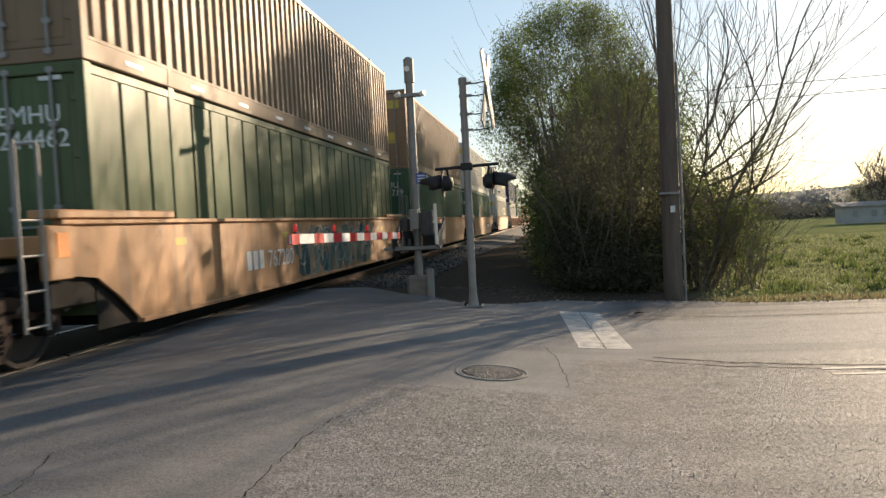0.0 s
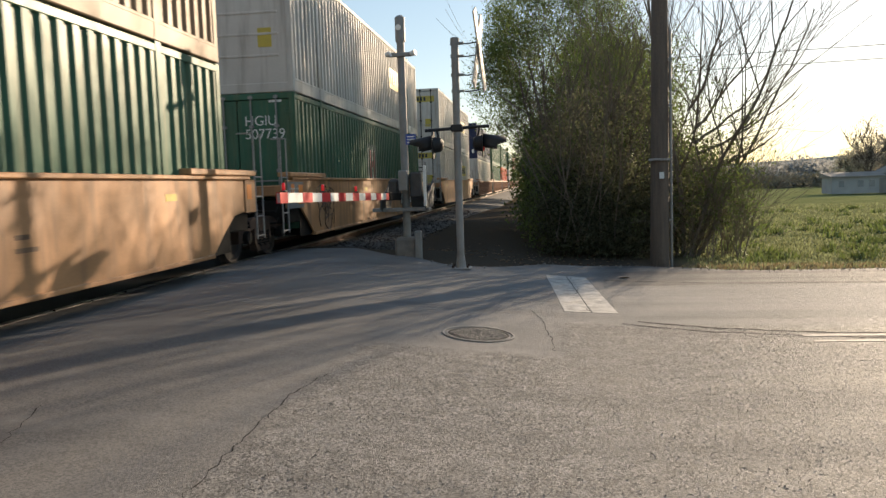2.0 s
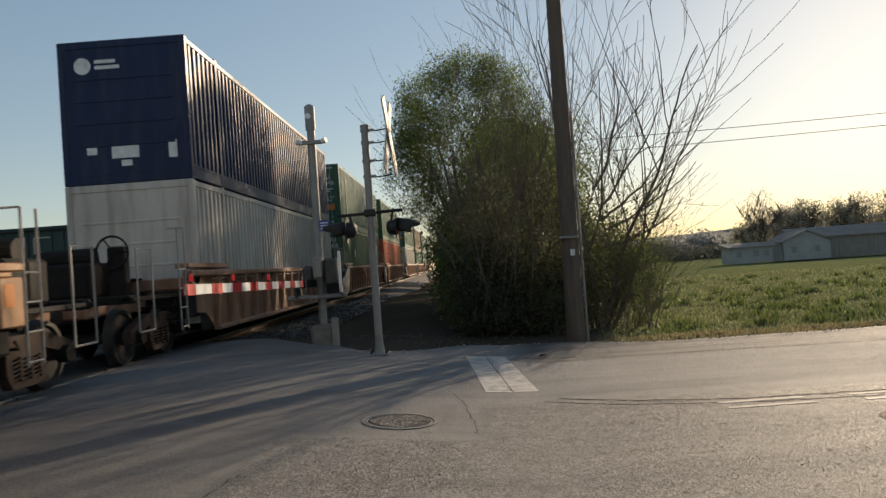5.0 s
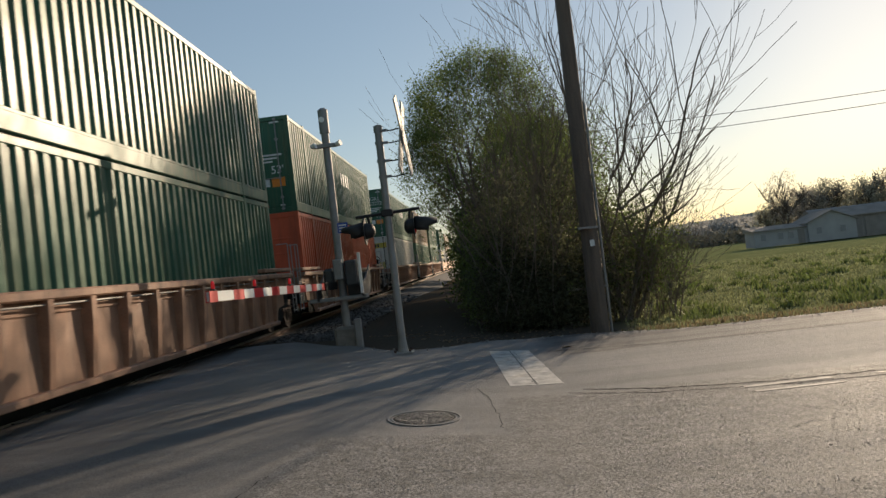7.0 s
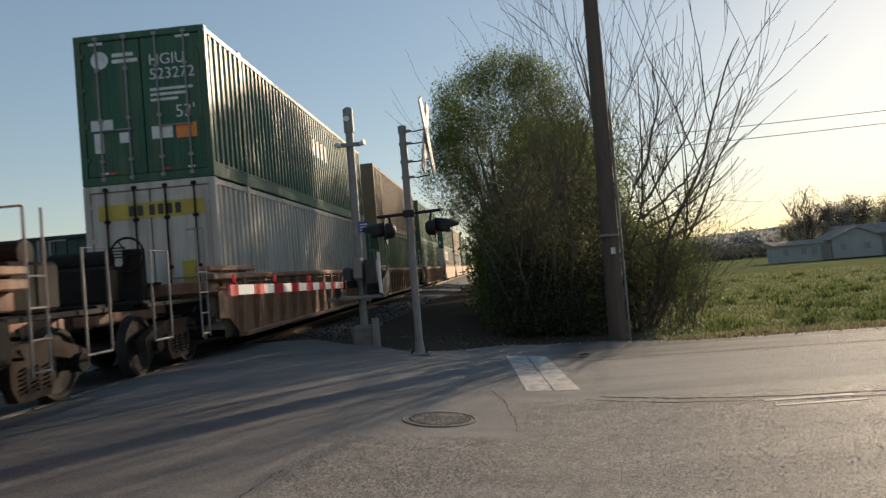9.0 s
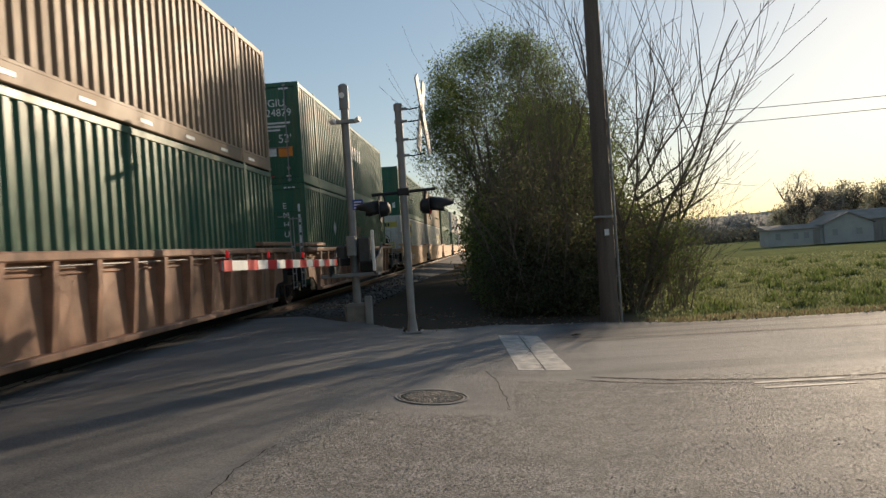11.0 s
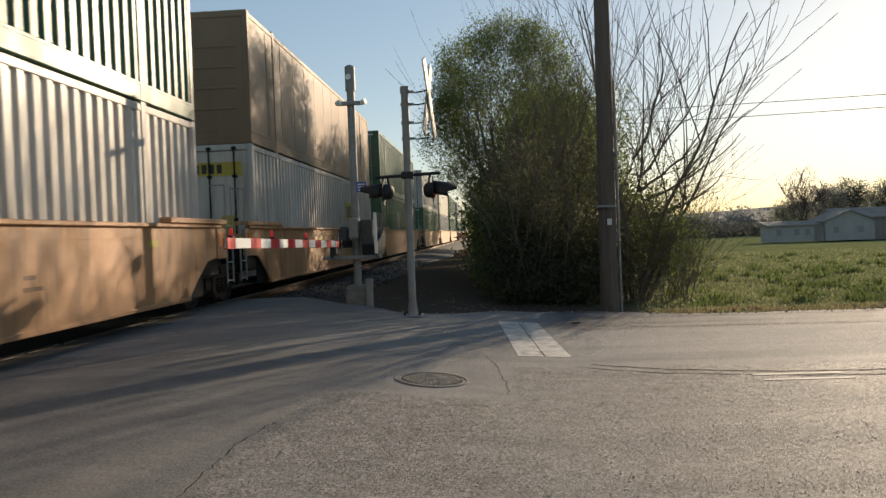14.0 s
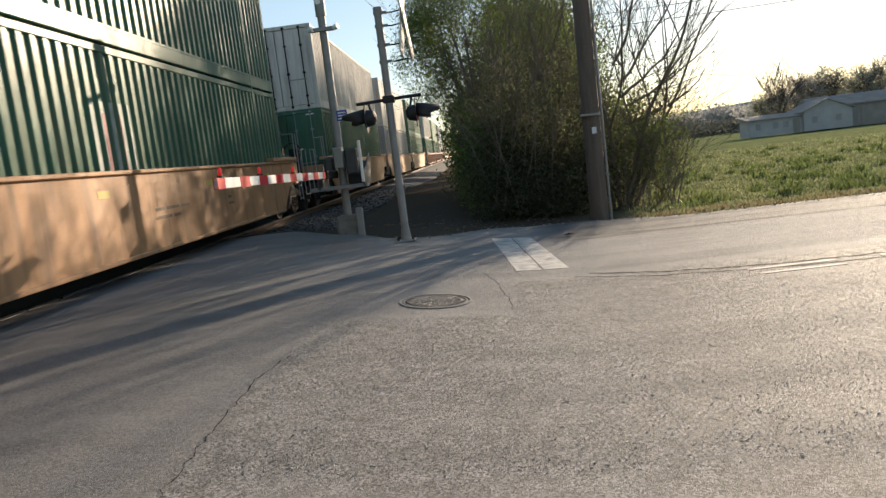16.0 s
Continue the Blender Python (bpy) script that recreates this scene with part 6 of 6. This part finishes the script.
def barn():
    t = thing("long_barn", "long weathered barn with a shallow grey-brown roof across the field", "barn", at=pose(51.0, 113.0, far_fall(55, 113) - 0.15, 0, 0, -4))
    part("wall", Shape().box(0, 30, 0, 9, 0, 3.3), BARN_WALL, t)
    part("roof", Shape().prism([(-0.4, 3.2), (-0.4, 3.34), (4.5, 4.75), (9.4, 3.34), (9.4, 3.2)], "x", -0.5, 30.5), HOUSE_ROOF, t)
    part("ridge_cap", Shape().prism([(4.2, 4.67), (4.5, 4.80), (4.8, 4.67), (4.5, 4.72)], "x", -0.5, 30.5), GALV, t)
    for x in (6.0, 17.0):
        part("door", Shape().box(x, x + 3.2, -0.06, 0.02, 0, 2.8), HOUSE_ROOF, t)


def far_tree(x, y, h, w, seed, leaf, bare=0.0, size=0.22, n=70, label="bare-branched round tree standing across the field"):
    z = far_fall(x, y) - 0.1
    t = thing("far_tree", label, "tree", group="trees across the field", at=pose(x, y, z))
    rng = random.Random(seed)
    s, tips = Shape(), []
    limb(s, Vector((0, 0, 0)), Vector((0, 0, 1)), h * 0.62, 0.02 * h, 3, rng, tips, up=0.15, kids=(6, 9), least=0.03, spreadk=0.8)
    part("trunk", s, BARK, t)
    pts = cloud(n, (0, 0, h * 0.62), (w / 2, w / 2, h * 0.40), seed, inner=0.2)
    leaf_part("crown", leaves(pts, 26, 0.35 * w / 6, size, seed), leaf, t)


# both crown colours are lightened to carry the haze of the distance
BUD = mat("hazed_budding_crown", (0.36, 0.33, 0.275), 0.8, vary=0.2, scale=0.5, bump=0, trans=0.55, island=0.3)
PINE = mat("hazed_conifer", (0.28, 0.285, 0.225), 0.8, vary=0.2, scale=0.5, bump=0, trans=0.55, island=0.3)
white_house()
barn()
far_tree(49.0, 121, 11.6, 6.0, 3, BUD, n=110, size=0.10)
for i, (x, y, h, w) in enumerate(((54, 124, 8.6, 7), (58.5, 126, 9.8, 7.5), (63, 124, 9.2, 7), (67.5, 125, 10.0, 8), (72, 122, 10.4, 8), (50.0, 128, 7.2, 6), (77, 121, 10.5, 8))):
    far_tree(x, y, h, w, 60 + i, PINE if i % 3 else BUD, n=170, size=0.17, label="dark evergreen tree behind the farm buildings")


def woods(name, dist, az0, az1, h0, h1, seed, material, label, step=0.16):
    """A far strip of woodland: overlapping crowns of uneven height."""
    rng = random.Random(seed)
    pts = []
    a = az0
    while a < az1:
        d = dist * rng.uniform(0.92, 1.08)
        h = rng.uniform(h0, h1) * (1 + 0.35 * noise.noise(Vector((a * 0.25, seed, 0))))
        x, y = d * math.sin(radians(a)), d * math.cos(radians(a))
        for k in range(7):
            pts.append((x + rng.gauss(0, 2.0), y + rng.gauss(0, 2), -1.6 + h * rng.random() ** 0.7))
        a += step
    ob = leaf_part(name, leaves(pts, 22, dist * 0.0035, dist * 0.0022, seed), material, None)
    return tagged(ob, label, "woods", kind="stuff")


# pale grey puts the haze of the distance into the woodland's colour
HAZE_WOOD = mat("hazed_distant_wood", (0.34, 0.34, 0.33), 0.9, vary=0.1, scale=0.05, bump=0, trans=0.5, island=0.2)
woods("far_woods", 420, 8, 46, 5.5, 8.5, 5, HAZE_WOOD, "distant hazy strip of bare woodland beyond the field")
woods("near_hedge", 210, 9, 19.5, 1.2, 2.4, 6, mat("hedge_wood", (0.12, 0.12, 0.095), 0.9, vary=0.1, scale=0.05, bump=0, trans=0.2, island=0.2), "low brown hedge line across the field", 0.12)
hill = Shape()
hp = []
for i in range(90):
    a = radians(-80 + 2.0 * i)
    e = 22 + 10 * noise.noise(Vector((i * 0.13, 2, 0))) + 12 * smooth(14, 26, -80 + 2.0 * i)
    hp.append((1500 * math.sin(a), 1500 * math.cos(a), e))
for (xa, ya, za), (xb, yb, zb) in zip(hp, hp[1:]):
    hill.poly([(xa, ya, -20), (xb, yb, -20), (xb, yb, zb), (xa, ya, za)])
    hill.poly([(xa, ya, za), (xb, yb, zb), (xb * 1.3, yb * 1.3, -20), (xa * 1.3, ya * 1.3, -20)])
# blue-grey stands for the air's haze over the hills
tagged(part("distant_hills", hill, mat("hazed_hill_wood", (0.27, 0.29, 0.30), 0.95, vary=0.15, scale=0.01, bump=0)), "low blue-grey hills on the horizon", "hills", kind="structure")

# ---------------------------------------------------------------- behind the tracks
def green_shed():
    t = thing("green_shed", "dark green metal shed with a flat roof behind the tracks", "shed", at=pose(-15.9, 24.6, -0.3))
    wall = mat("dark_green_siding", (0.020, 0.050, 0.040), 0.55, vary=0.2, scale=1, bump=0.1)
    body = part("wall", Shape().box(0, 9.0, 0, 4.0, 0, 3.95), wall, t)
    for i in range(22):
        part("batten", Shape().box(0.2 + 0.4 * i, 0.25 + 0.4 * i, -0.03, 0.01, 0.05, 3.9), wall, body)
    part("roof", Shape().box(-0.15, 9.15, -0.15, 4.15, 3.95, 4.08, 0.02), mat("dark_roof_felt", (0.03, 0.045, 0.045), 0.8, vary=0.2, scale=2), t)
    return t


green_shed()
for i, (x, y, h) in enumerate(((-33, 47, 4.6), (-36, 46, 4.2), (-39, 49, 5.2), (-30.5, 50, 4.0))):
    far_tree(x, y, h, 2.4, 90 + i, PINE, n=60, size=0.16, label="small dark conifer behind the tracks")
motions()
